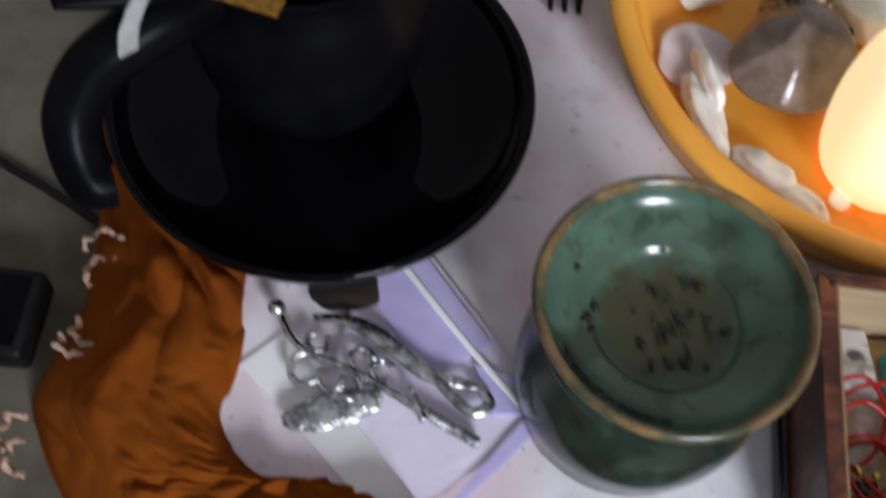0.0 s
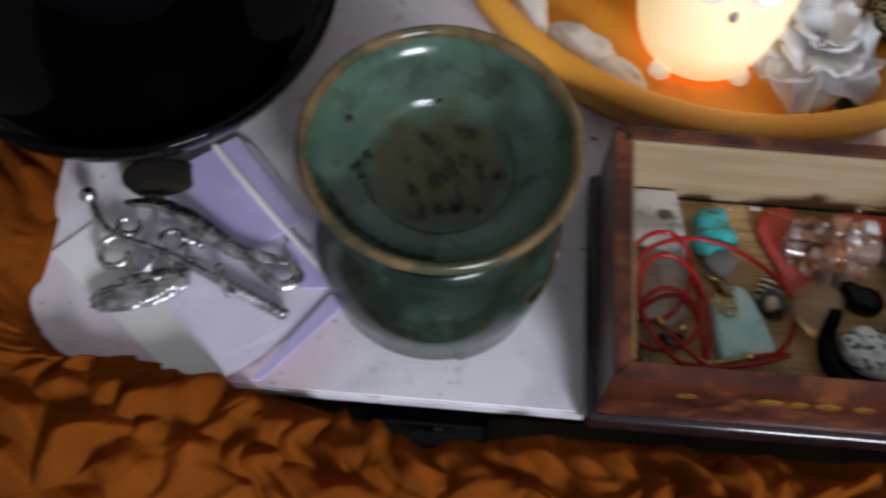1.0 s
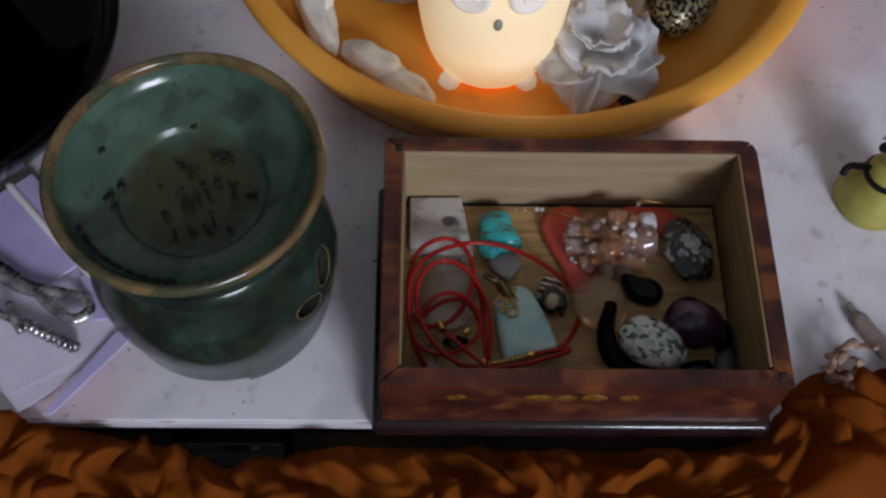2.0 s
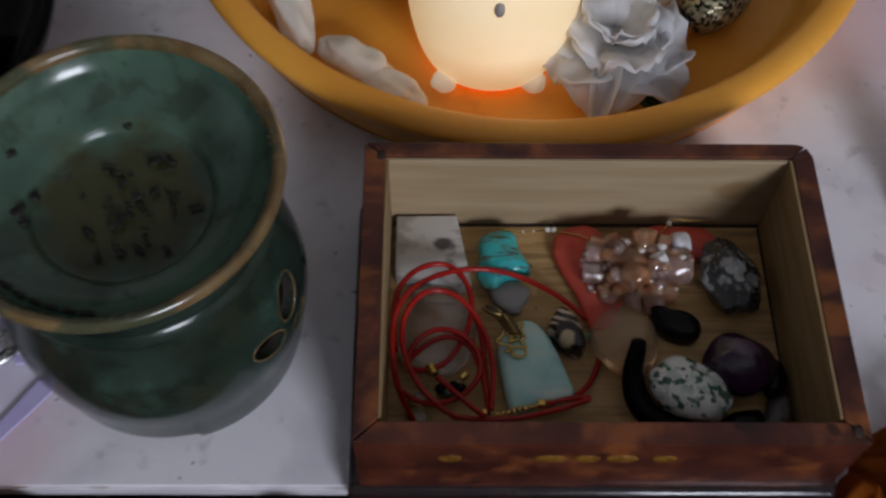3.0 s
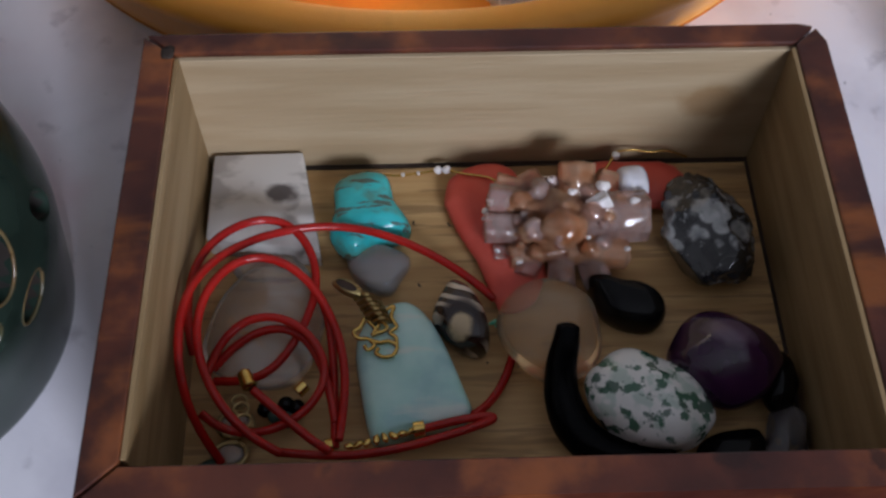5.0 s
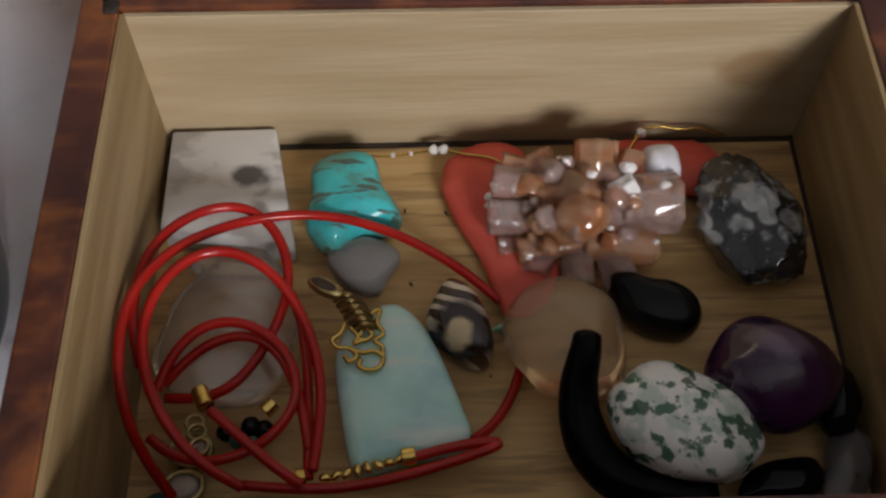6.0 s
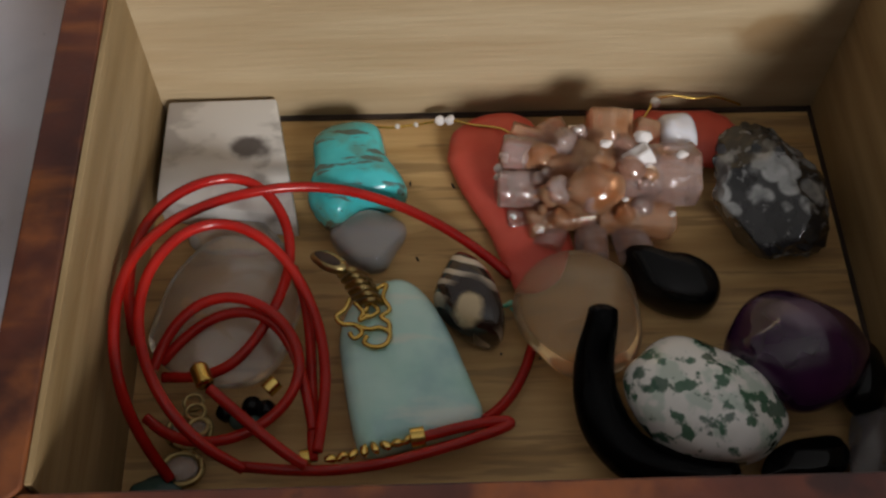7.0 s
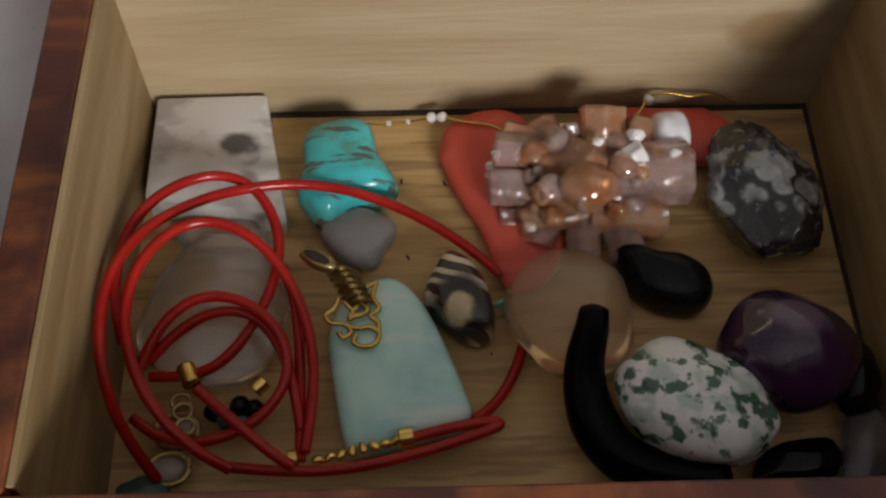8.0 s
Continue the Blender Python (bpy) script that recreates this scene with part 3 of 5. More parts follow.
def frill(v0, v1, size, amp, lift, seed):
    """A gathered strip of thin cloth, billowing softly, from the gathering line at v0 to a scalloped free edge near v1."""
    def swell(u, w, f):
        wx, wy = (0.5 * noise.noise(Vector((u * f * 0.6, w * 1.4, seed + k))) for k in (20, 30))
        x, y = u * f + wx, w * abs(v1 - v0) * 0.075 * f + wy
        n1 = noise.noise(Vector((x, y, seed)))
        n2 = noise.noise(Vector((x * 2.1, y * 1.7, seed + 11)))
        lobe = noise.noise(Vector((u * f * 0.9, seed, 3))) + 0.5 * noise.noise(Vector((u * f * 2.0, seed, 6)))
        return 1.6 * math.sqrt(n1 * n1 + 0.025) - 0.3 + 0.25 * math.sqrt(n2 * n2 + 0.03), lobe

    def at(u, w):
        wide = min(1.0, max(0.0, (0.44 - u) / 0.14))
        front, lobe_f = swell(u, w, 1 / size)
        side, lobe_s = swell(u, w, 0.5 / size)
        billow = front + (side - front) * wide
        full = math.sin(math.pi * (0.06 + 0.74 * w))
        reach = 0.88 + 0.22 * lobe_f * (1 - wide) + 0.1 * lobe_s * wide
        rise = amp * full * billow * (1 - 0.2 * wide) + lift * full - 0.006 * max(0.0, (w - 0.8) / 0.2) ** 2
        rise += 0.0007 * noise.noise(Vector((u * 150, w * 7.0, seed)))
        shift = 0.008 * noise.noise(Vector((u * 32, w * 3, seed + 4)))
        return v0 + (v1 - v0) * w * reach, rise, shift
    return at


def under(u, w):
    return w + 0.08 * noise.noise(Vector((u * 24, 1, 0))) * w, 0.006 * noise.noise(Vector((u * 30, w * 3, 2))) - 0.004, 0.0


cloth = base("ruffled_cloth", (0.0, -0.05, FLOOR), "gathered burnt-orange voile ruffle draped round the board", "cloth")
part("ground_layer", band_bm(500, 18, under), M_cloth, cloth)
part("frill", band_bm(1100, 28, frill(0.62, 1.05, 0.028, 0.022, 0.002, 9.0)), M_cloth, cloth)
part("frill", band_bm(1100, 34, frill(0.3, 0.8, 0.025, 0.026, 0.003, 5.0)), M_cloth, cloth)
part("frill", band_bm(1100, 34, frill(0.5, -0.05, 0.02, 0.02, 0.001, 3.0)), M_cloth, cloth)
for k, (x, y, a0) in enumerate(((-0.338, 0.118, 20), (-0.334, 0.104, 60), (-0.332, 0.074, 150), (-0.338, 0.068, 170), (-0.352, 0.018, 80), (-0.345, 0.008, 110), (0.208, 0.03, 200), (0.218, 0.03, 30), (0.213, 0.027, 100))):
    pts = [(x + 0.009 * math.cos(radians(a0 + i * 22)) + 0.0015 * math.sin(i * 2.3), y + 0.009 * math.sin(radians(a0 + i * 22)), (0.012 if x > 0 else -0.012) + 0.003 * math.sin(i * 2.1 + k)) for i in range(9)]
    part("frayed_lace", tube_bm(pts, 0.002, 5, 6, lambda t: 0.5 + 0.5 * abs(math.sin(t * 17)), flat=0.35), M_lace, cloth, "frayed pale lace edging")

# ---- oil burner ----
BX, BY = -0.0752, 0.0695
outer = smooth_profile([(0.0472, 0.0, 0), (0.0482, 0.004, 0), (0.0505, 0.02, 0), (0.053, 0.038, 0), (0.0518, 0.054, 0), (0.0478, 0.068, 0), (0.0445, 0.08, 0), (0.0455, 0.091, 0), (0.0505, 0.103, 0), (0.0535, 0.1085, 0)], 6)
bowl = smooth_profile([(0.0535, 0.1085, 0), (0.0525, 0.1108, 0), (0.0503, 0.1095, 0), (0.046, 0.1025, 0), (0.038, 0.0968, 0), (0.0315, 0.0942, 0), (0.0292, 0.0922, 0), (0.0275, 0.0908, 0), (0.02, 0.0904, 0), (0.0, 0.0902, 0)], 6)
inner = smooth_profile([(0.0, 0.084, 0), (0.028, 0.084, 0), (0.038, 0.078, 0), (0.044, 0.066, 0), (0.0475, 0.052, 0), (0.0485, 0.038, 0), (0.046, 0.02, 0), (0.0415, 0.0, 0)], 5)
burner = base("oil_burner", (BX, BY, 0), "green-glazed ceramic oil burner with a brown rim and petal-shaped holes", "oil burner")
shape = [(p[0], p[1]) for p in outer[:-1]] + [(0.0518, 0.1075), (0.049, 0.1045), (0.044, 0.0985), (0.036, 0.093), (0.028, 0.0893), (0.0, 0.0885)]
bm_b = lathe_bm(shape + [(p[0], p[1]) for p in inner], (BX, BY, 0), 128, 0.006, closed=True)
bmesh.ops.remove_doubles(bm_b, verts=bm_b.verts[:], dist=1e-6)
body = new("tmp_body", finish(bm_b, "tmp_body", M_glaze))


def petal_cut(angle, z, along, w, h, tilt):
    """An oval hole through the wall, on the flower pattern."""
    a = radians(angle)
    c = lump_bm((0.03, w, h), 1, 0.0, sub=3)
    m = Matrix.Translation((BX + 0.052 * math.cos(a), BY + 0.052 * math.sin(a), z)) @ Matrix.Rotation(a, 4, "Z") @ Matrix.Rotation(radians(tilt), 4, "X")
    bmesh.ops.transform(c, matrix=m, verts=c.verts)
    return c


HOLES = [(-17, 0.0555, 0, 0.0115, 0.0185, -30), (-34, 0.0465, 0, 0.0105, 0.0165, 58), (-14, 0.038, 0, 0.008, 0.013, -60), (7, 0.047, 0, 0.008, 0.013, 40)]
bm_c = merge([petal_cut(*h) for h in HOLES] + [box_bm(BX - 0.034, BX + 0.014, BY - 0.06, BY - 0.028, -0.01, 0.008, 0.0035)])
cut = new("tmp_cut", finish(bm_c, "tmp_cut", M_dark_in))
md = body.modifiers.new("holes", "BOOLEAN")
md.operation, md.solver, md.object = "DIFFERENCE", "EXACT", cut
bpy.context.view_layer.update()
me_b = bpy.data.meshes.new_from_object(body.evaluated_get(bpy.context.evaluated_depsgraph_get()))
bpy.data.objects.remove(body)
bpy.data.objects.remove(cut)
bm_b = bmesh.new()
bm_b.from_mesh(me_b)
bpy.data.meshes.remove(me_b)
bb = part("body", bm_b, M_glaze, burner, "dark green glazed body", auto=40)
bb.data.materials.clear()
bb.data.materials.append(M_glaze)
bb.data.materials.append(M_dark_in)
# inner faces get the dark colour in place of shade
for p in bb.data.polygons:
    c = p.center
    rad = math.hypot(c.x - BX, c.y - BY)
    p.material_index = 1 if c.z < 0.086 and rad < float(np.interp(c.z, [q[1] for q in outer], [q[0] for q in outer])) - 0.0022 else 0
bowl_part = part("bowl", lathe_bm([(p[0], p[1] - 0.0001) for p in bowl[9:]], (BX, BY, 0), 128, 0.006), M_glaze_in, burner, "glossy green bowl")
part("rim", lathe_bm([(p[0], p[1] + 0.0002) for p in smooth_profile([(0.0531, 0.1062, 0), (0.0541, 0.1085, 0), (0.0526, 0.1110, 0), (0.0502, 0.1099, 0), (0.0492, 0.1075, 0)], 5)], (BX, BY, 0), 128, 0.006), M_rim, burner, "worn brown rim")
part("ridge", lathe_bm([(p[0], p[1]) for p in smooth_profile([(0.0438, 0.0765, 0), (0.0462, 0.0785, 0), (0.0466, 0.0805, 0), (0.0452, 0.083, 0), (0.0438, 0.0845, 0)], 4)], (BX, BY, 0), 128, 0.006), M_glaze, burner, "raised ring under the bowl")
for ang, z, al, w, h, tl in HOLES[:3]:
    a = radians(ang)
    m = Matrix.Translation((BX, BY, z)) @ Matrix.Rotation(a, 4, "Z")
    pts = []
    for k in range(25):
        t = 2 * math.pi * k / 24
        y0, z0 = 0.5 * w * 1.02 * math.cos(t), 0.5 * h * 1.02 * math.sin(t)
        c, s = math.cos(radians(tl)), math.sin(radians(tl))
        yy, zz = y0 * c - z0 * s, y0 * s + z0 * c
        rr = float(np.interp(z + zz, [p[1] for p in outer], [p[0] for p in outer]))
        pts.append(m @ Vector((math.sqrt(max(rr * rr - yy * yy, 0)) - 0.0001, yy, zz)))
    part("hole_edge", tube_bm(pts, 0.00045, 2, 8), M_rim, burner, "brown edge of a hole")
crumbs = []
rc = random.Random(5)
for k in range(46):
    a, r = rc.uniform(0, 6.28), rc.uniform(0.002, 0.022)
    crumbs.append(lump_bm((rc.uniform(0.0012, 0.0052), rc.uniform(0.0008, 0.0026), 0.0007), k, 0.4, 2.5, sub=2, at=(BX + 0.003 + r * math.cos(a), BY + r * math.sin(a), 0.0921), turn=(0, 0, rc.uniform(0, 180))))
for x, y, z, w in ((-0.078, 0.099, 0.0925, 0.0032), (-0.112, 0.084, 0.0975, 0.0042), (-0.107, 0.064, 0.0945, 0.0065), (-0.104, 0.06, 0.0938, 0.004), (-0.103, 0.07, 0.0932, 0.004), (-0.05, 0.093, 0.0945, 0.0015)):
    crumbs.append(lump_bm((w, w * 0.7, 0.0022), int(w * 9999), 0.3, sub=2, at=(x, y, z), turn=(0, 0, w * 9000)))
for k in range(9):
    a = radians(212 + k * 7)
    crumbs.append(lump_bm((0.005, 0.0022, 0.0015), k, 0.3, sub=2, at=(BX + 0.0445 * math.cos(a), BY + 0.0445 * math.sin(a), 0.1018), turn=(0, 0, math.degrees(a) + 90)))
for c in crumbs:
    part("crumb", c, M_char, bowl_part)

burner.scale = (1.025, 1.025, 1.01)

# ---- orange saucer ----
SX, SY = 0.07, 0.303
saucer = base("plant_saucer", (SX, SY, 0), "orange plastic plant saucer holding a lit owl, shells and a flower", "saucer")
prof = [(p[0], p[1]) for p in smooth_profile([(0.0, 0.006, 0), (0.1, 0.006, 0), (0.135, 0.0068, 0), (0.146, 0.011, 0), (0.151, 0.024, 0), (0.155, 0.034, 0), (0.158, 0.0365, 0), (0.164, 0.0368, 0), (0.168, 0.0345, 0), (0.1685, 0.031, 0), (0.166, 0.026, 0), (0.158, 0.009, 0), (0.154, 0.001, 0), (0.14, 0.0003, 0), (0.0, 0.0003, 0)], 5)]
part("basin", lathe_bm(prof[:24], (SX, SY, 0), 128), M_terra, saucer)
part("rim", lathe_bm(prof[23:50], (SX, SY, 0), 128), M_terra, saucer, "thick rounded orange rim")
part("underside", lathe_bm(prof[49:], (SX, SY, 0), 128), M_terra, saucer)

# ---- glowing owl ----
OX, OY, OZ = 0.052, 0.212, 0.007
owl = whole("owl_lamp", merge([
    lathe_bm([(p[0], p[1]) for p in smooth_profile([(0.0, 0.0035, 0), (0.0265, 0.0035, 0), (0.0322, 0.0075, 0), (0.0366, 0.027, 0), (0.0385, 0.052, 0), (0.036, 0.078, 0), (0.029, 0.098, 0), (0.017, 0.108, 0), (0.0, 0.111, 0)], 6)], (0, 0, 0), 64),
    lump_bm((0.014, 0.012, 0.02), 2, 0.0, sub=3, at=(-0.022, 0, 0.106), turn=(0, -20, 0)), lump_bm((0.014, 0.012, 0.02), 2, 0.0, sub=3, at=(0.022, 0, 0.106), turn=(0, 20, 0))]),
    M_owl, "cream porcelain owl lamp glowing from inside", "lamp", loc=(OX, OY, OZ))
for x in (-0.0215, 0.0185):
    f = lump_bm((0.0115, 0.012, 0.0075), 4, 0.08, sub=3, at=(x, -0.0255, 0.0045))
    o = new("foot", finish(f, "foot", M_owl_white))
    o.parent = owl
for x in (-0.0135, 0.0135):
    ang = math.atan2(x, 0.0335)
    ring = None
    for nm, rr, zz, mm in (("eye_ring", 0.0105, 0.0, M_owl_white), ("pupil", 0.0038, 0.0012, M_owl_white)):
        bm_e = lathe_bm([(0, 0.0014), (rr * 0.35, 0.0018), (rr * 0.55, 0.0004), (rr * 0.72, 0.0022), (rr * 0.9, 0.002), (rr, 0.0)], (0, 0, 0), 32)
        bmesh.ops.transform(bm_e, matrix=Matrix.Translation((x, -0.0335 - zz, 0.08)) @ Matrix.Rotation(ang, 4, "Z") @ Matrix.Rotation(radians(78), 4, "X"), verts=bm_e.verts)
        o = new(nm, finish(bm_e, nm, mm))
        o.parent = ring or owl
        ring = o
o = new("beak", finish(lump_bm((0.0045, 0.005, 0.0075), 6, 0.0, sub=3, at=(0.0, -0.0378, 0.064)), "beak", M_owl_grey))
o.parent = owl
o = new("light_base", finish(lathe_bm([(0.0, 0.0002), (0.0275, 0.0002), (0.0288, 0.0018), (0.0275, 0.0034), (0.0, 0.0034)], (0, 0, 0), 48), "light_base", M_led))
tagged(o, "orange lit base").parent = owl

# ---- shells and other things in the saucer ----
SZ = 0.0068


def shell(seed, ends, w, h, label, material=M_shell, name="shell", category="shell", group="shells in the saucer", rest=SZ):
    a, b = Vector((*ends[0], 0)), Vector((*ends[1], 0))
    c, d = (a + b) / 2, b - a
    return whole(name, lump_bm((d.length, w, h), seed, 0.14, 1.6, 2.3, 4, fine=0.05), material, label, category,
                 (c.x, c.y, rest + h * 0.48), (0, 0, math.degrees(math.atan2(d.y, d.x))), group)


shell(11, ((-0.05, 0.252), (-0.031, 0.2)), 0.017, 0.014, "long white worn shell lying by the saucer's rim", rest=0.009)
shell(12, ((-0.024, 0.204), (0.006, 0.183)), 0.019, 0.014, "white worn shell with a knobbly top", rest=0.009)
shell(13, ((-0.006, 0.187), (0.021, 0.171)), 0.017, 0.013, "white worn shell beside the owl's foot", rest=0.009)
shell(14, ((-0.056, 0.302), (-0.026, 0.314)), 0.014, 0.012, "slim white shell lying in the orange saucer", rest=0.009)
shell(15, ((-0.046, 0.264), (-0.034, 0.227)), 0.011, 0.016, "narrow cream shell leaning on another shell", rest=0.013)
whole("shell_disc", lump_bm((0.044, 0.04, 0.006), 8, 0.08, sub=4), M_disc, "flat pale pink shell disc", "shell", (-0.044, 0.266, 0.0105), (8, 0, 20), "shells in the saucer")
orb = base("glass_ball", (0.0, 0.256, SZ), "smoky crumpled glass ball with bright glints", "ornament")
part("ball", lump_bm((0.066, 0.062, 0.056), 21, 0.05, sub=5, facets=14, at=(0.0, 0.256, SZ + 0.027)), M_orb, orb)
part("collar", lathe_bm([(0.014, 0.0), (0.016, 0.003), (0.0145, 0.006), (0.017, 0.01), (0.015, 0.014), (0.0, 0.015)], (0.006, 0.296, SZ + 0.032), 24), M_silver, orb, "ribbed silver collar")
for k in range(12):
    a = 2 * math.pi * k / 12
    part("rib", tube_bm([(0.006 + 0.0155 * math.cos(a), 0.296 + 0.0155 * math.sin(a), SZ + 0.002), (0.006 + 0.017 * math.cos(a), 0.296 + 0.017 * math.sin(a), SZ + 0.018), (0.006 + 0.015 * math.cos(a), 0.296 + 0.015 * math.sin(a), SZ + 0.034)], 0.0018, 4, 6), M_silver, orb)
whole("dark_crystal", lump_bm((0.02, 0.018, 0.02), 31, 0.15, sub=3, facets=8), M_plastic, "small black angular crystal", "crystal", (0.03, 0.285, SZ + 0.009))
whole("white_stone", lump_bm((0.045, 0.04, 0.03), 33, 0.15, sub=4, facets=5), M_shell, "pale rounded stone behind the owl", "stone", (0.045, 0.305, SZ + 0.014))

FX, FY = 0.106, 0.197
flower = base("silk_flower", (FX, FY, SZ), "white artificial silk flower with pinkish petals", "flower")


def petal_bm(angle, reach, width, rise, curl, z0, seed):
    nu, nv = 9, 7
    verts, faces = [], []
    a = radians(angle)
    for i in range(nu):
        u = i / (nu - 1)
        for j in range(nv):
            v = 2 * j / (nv - 1) - 1
            w = width * (math.sin(math.pi * (0.1 + 0.84 * u)) ** 0.55)
            r = 0.002 + reach * u
            wave = 0.0045 * noise.noise(Vector((u * 3, v * 2.5, seed))) * u
            z = z0 + rise * math.sin(u * 1.5) + curl * u * u * (1 - v * v * 0.3) + 0.003 * v * v * u + wave * 2
            x, y = r, v * w
            verts.append((FX + x * math.cos(a) - y * math.sin(a), FY + x * math.sin(a) + y * math.cos(a), max(z, SZ + 0.001)))
    for i in range(nu - 1):
        for j in range(nv - 1):
            n = i * nv + j
            faces.append((n, n + nv, n + nv + 1, n + 1))
    me = bpy.data.meshes.new("tmp")
    me.from_pydata(verts, [], faces)
    bm = bmesh.new()
    bm.from_mesh(me)
    bpy.data.meshes.remove(me)
    bmesh.ops.solidify(bm, geom=bm.faces[:], thickness=0.0006)
    return bm


rf = random.Random(9)
for k in range(7):
    part("petal", petal_bm(-150 + k * 51 + rf.uniform(-9, 9), rf.uniform(0.03, 0.037), rf.uniform(0.017, 0.021), 0.01, rf.uniform(-0.016, -0.006), SZ + 0.014, k), M_petal, flower)
for k in range(7):
    part("petal", petal_bm(-120 + k * 52 + rf.uniform(-9, 9), rf.uniform(0.021, 0.027), rf.uniform(0.014, 0.018), 0.013, rf.uniform(-0.01, 0.0), SZ + 0.02, k + 20), M_petal, flower)
for k in range(6):
    part("petal", petal_bm(k * 60 + 10, rf.uniform(0.012, 0.017), 0.011, 0.012, rf.uniform(-0.003, 0.004), SZ + 0.026, k + 40), M_petal, flower)
part("petal", petal_bm(-105, 0.04, 0.006, 0.006, -0.026, SZ + 0.02, 50), M_petal, flower, "drooping pinkish petal")
part("leaf", petal_bm(-55, 0.034, 0.008, 0.004, -0.012, SZ + 0.008, 61), M_leaf, flower, "dark green leaf")
part("leaf", petal_bm(30, 0.036, 0.009, 0.004, -0.004, SZ + 0.008, 62), M_leaf, flower, "dark green leaf")
part("calyx", lump_bm((0.016, 0.016, 0.02), 3, 0.05, sub=3, at=(FX, FY, SZ + 0.01)), M_leaf, flower)
whole("patterned_egg", lump_bm((0.034, 0.058, 0.034), 41, 0.03, sub=5, fine=0.02), M_bronze, "dark metal egg with a fine gold pattern", "ornament", (0.158, 0.236, SZ + 0.016), (0, 0, -30))
whole("glass_vase", lathe_bm([(0.0, 0.001), (0.014, 0.001), (0.017, 0.012), (0.014, 0.03), (0.01, 0.04), (0.008, 0.04), (0.012, 0.03), (0.015, 0.012), (0.0, 0.003)], (0, 0, 0), 32), M_citrine,
      "small yellow glass bottle behind the flower", "bottle", (0.13, 0.245, SZ))
whole("dark_pod", lump_bm((0.05, 0.026, 0.024), 43, 0.12, sub=4, fine=0.12), M_bronze, "dark knobbly seed pod in the saucer", "seed pod", (0.175, 0.275, SZ + 0.011), (0, 0, 50))

# ---- things on the board at the right ----
fig = base("candle_figure", (0.244, 0.122, 0), "olive-yellow wax figure with thin black arms", "figurine")
part("skirt", lathe_bm([(p[0], p[1]) for p in smooth_profile([(0.0, 0.0, 0), (0.016, 0.0, 0), (0.0185, 0.003, 0), (0.017, 0.009, 0), (0.0165, 0.013, 0), (0.012, 0.022, 0), (0.0085, 0.032, 0), (0.0, 0.034, 0)], 5)], (0.244, 0.122, 0), 40, 0.02), M_olive, fig)
part("head", lump_bm((0.015, 0.015, 0.015), 5, 0.04, sub=3, at=(0.244, 0.122, 0.04)), M_olive, fig)
for s in (-1, 1):
    part("arm", tube_bm([(0.244 + s * 0.006, 0.122, 0.03), (0.244 + s * 0.012, 0.126, 0.026), (0.244 + s * 0.016, 0.13, 0.02), (0.244 + s * 0.0185, 0.127, 0.016)], 0.0018, 5, 8), M_plastic, fig)
part("belt", lathe_bm([(0.0105, 0.024), (0.0122, 0.0255), (0.0105, 0.028)], (0.244, 0.122, 0), 32), M_plastic, fig, "black belt")
for s in (-1, 1):
    part("ear", lump_bm((0.007, 0.005, 0.007), 6, 0.1, sub=2, at=(0.244 + s * 0.0085, 0.124, 0.046)), M_plastic, fig)
twig = base("incense_cone", (0.228, 0.05, 0), "pale pink incense stick with a grey tip", "incense")
part("stick", tube_bm([(0.2235, 0.058, 0.0035), (0.227, 0.05, 0.0042), (0.2345, 0.034, 0.0085), (0.242, 0.02, 0.016)], 0.0042, 6, 10, lambda t: min(1, 0.45 + t * 3)), M_twig, twig)
part("tip", tube_bm([(0.2215, 0.0625, 0.0033), (0.2235, 0.058, 0.0035)], 0.0019, 4, 8), M_owl_grey, twig, "grey burnt tip")

# ---- black plate and jug ----
PX, PY = -0.2345, 0.1855
whole("plate", lathe_bm([(p[0], p[1]) for p in smooth_profile([(0.0, 0.046, 0), (0.05, 0.046, 0), (0.075, 0.0465, 0), (0.09, 0.0492, 0), (0.0965, 0.0535, 0), (0.0995, 0.0552, 0), (0.102, 0.0545, 0), (0.1025, 0.052, 0), (0.1, 0.045, 0), (0.091, 0.03, 0), (0.076, 0.013, 0), (0.063, 0.003, 0), (0.058, 0.0, 0), (0.0, 0.0, 0)], 5)], (0, 0, 0), 128),
      M_black, "glossy black ceramic dish under a black jug", "plate", loc=(PX, PY, 0.0002))
MX, MY, MZ = -0.247, 0.222, 0.0112
mug = base("jug", (MX, MY, MZ), "large round black jug with a hooked handle on a plate", "jug")
part("body", lathe_bm([(p[0], p[1]) for p in smooth_profile([(0.0, 0.0, 0), (0.036, 0.0, 0), (0.042, 0.004, 0), (0.053, 0.025, 0), (0.058, 0.05, 0), (0.0568, 0.068, 0), (0.0515, 0.086, 0), (0.047, 0.097, 0), (0.0468, 0.106, 0), (0.0535, 0.117, 0), (0.0535, 0.119, 0), (0.049, 0.116, 0), (0.0432, 0.106, 0), (0.0435, 0.097, 0), (0.048, 0.085, 0), (0.0532, 0.067, 0), (0.0542, 0.05, 0), (0.048, 0.024, 0), (0.036, 0.006, 0), (0.0, 0.005, 0)], 6)], (MX, MY, MZ), 96), M_black_matt, mug)
hpts = [(MX - 0.034, MY - 0.026, 0.103), (-0.3, 0.176, 0.104), (-0.315, 0.163, 0.1), (-0.328, 0.152, 0.092), (-0.336, 0.139, 0.078), (-0.334, 0.127, 0.064), (-0.327, 0.119, 0.054), (-0.32, 0.122, 0.052)]
part("handle", tube_bm(hpts, 0.0128, 8, 14, lambda t: 1.15 - 0.2 * t), M_black_matt, mug, "thick open-ended black handle")
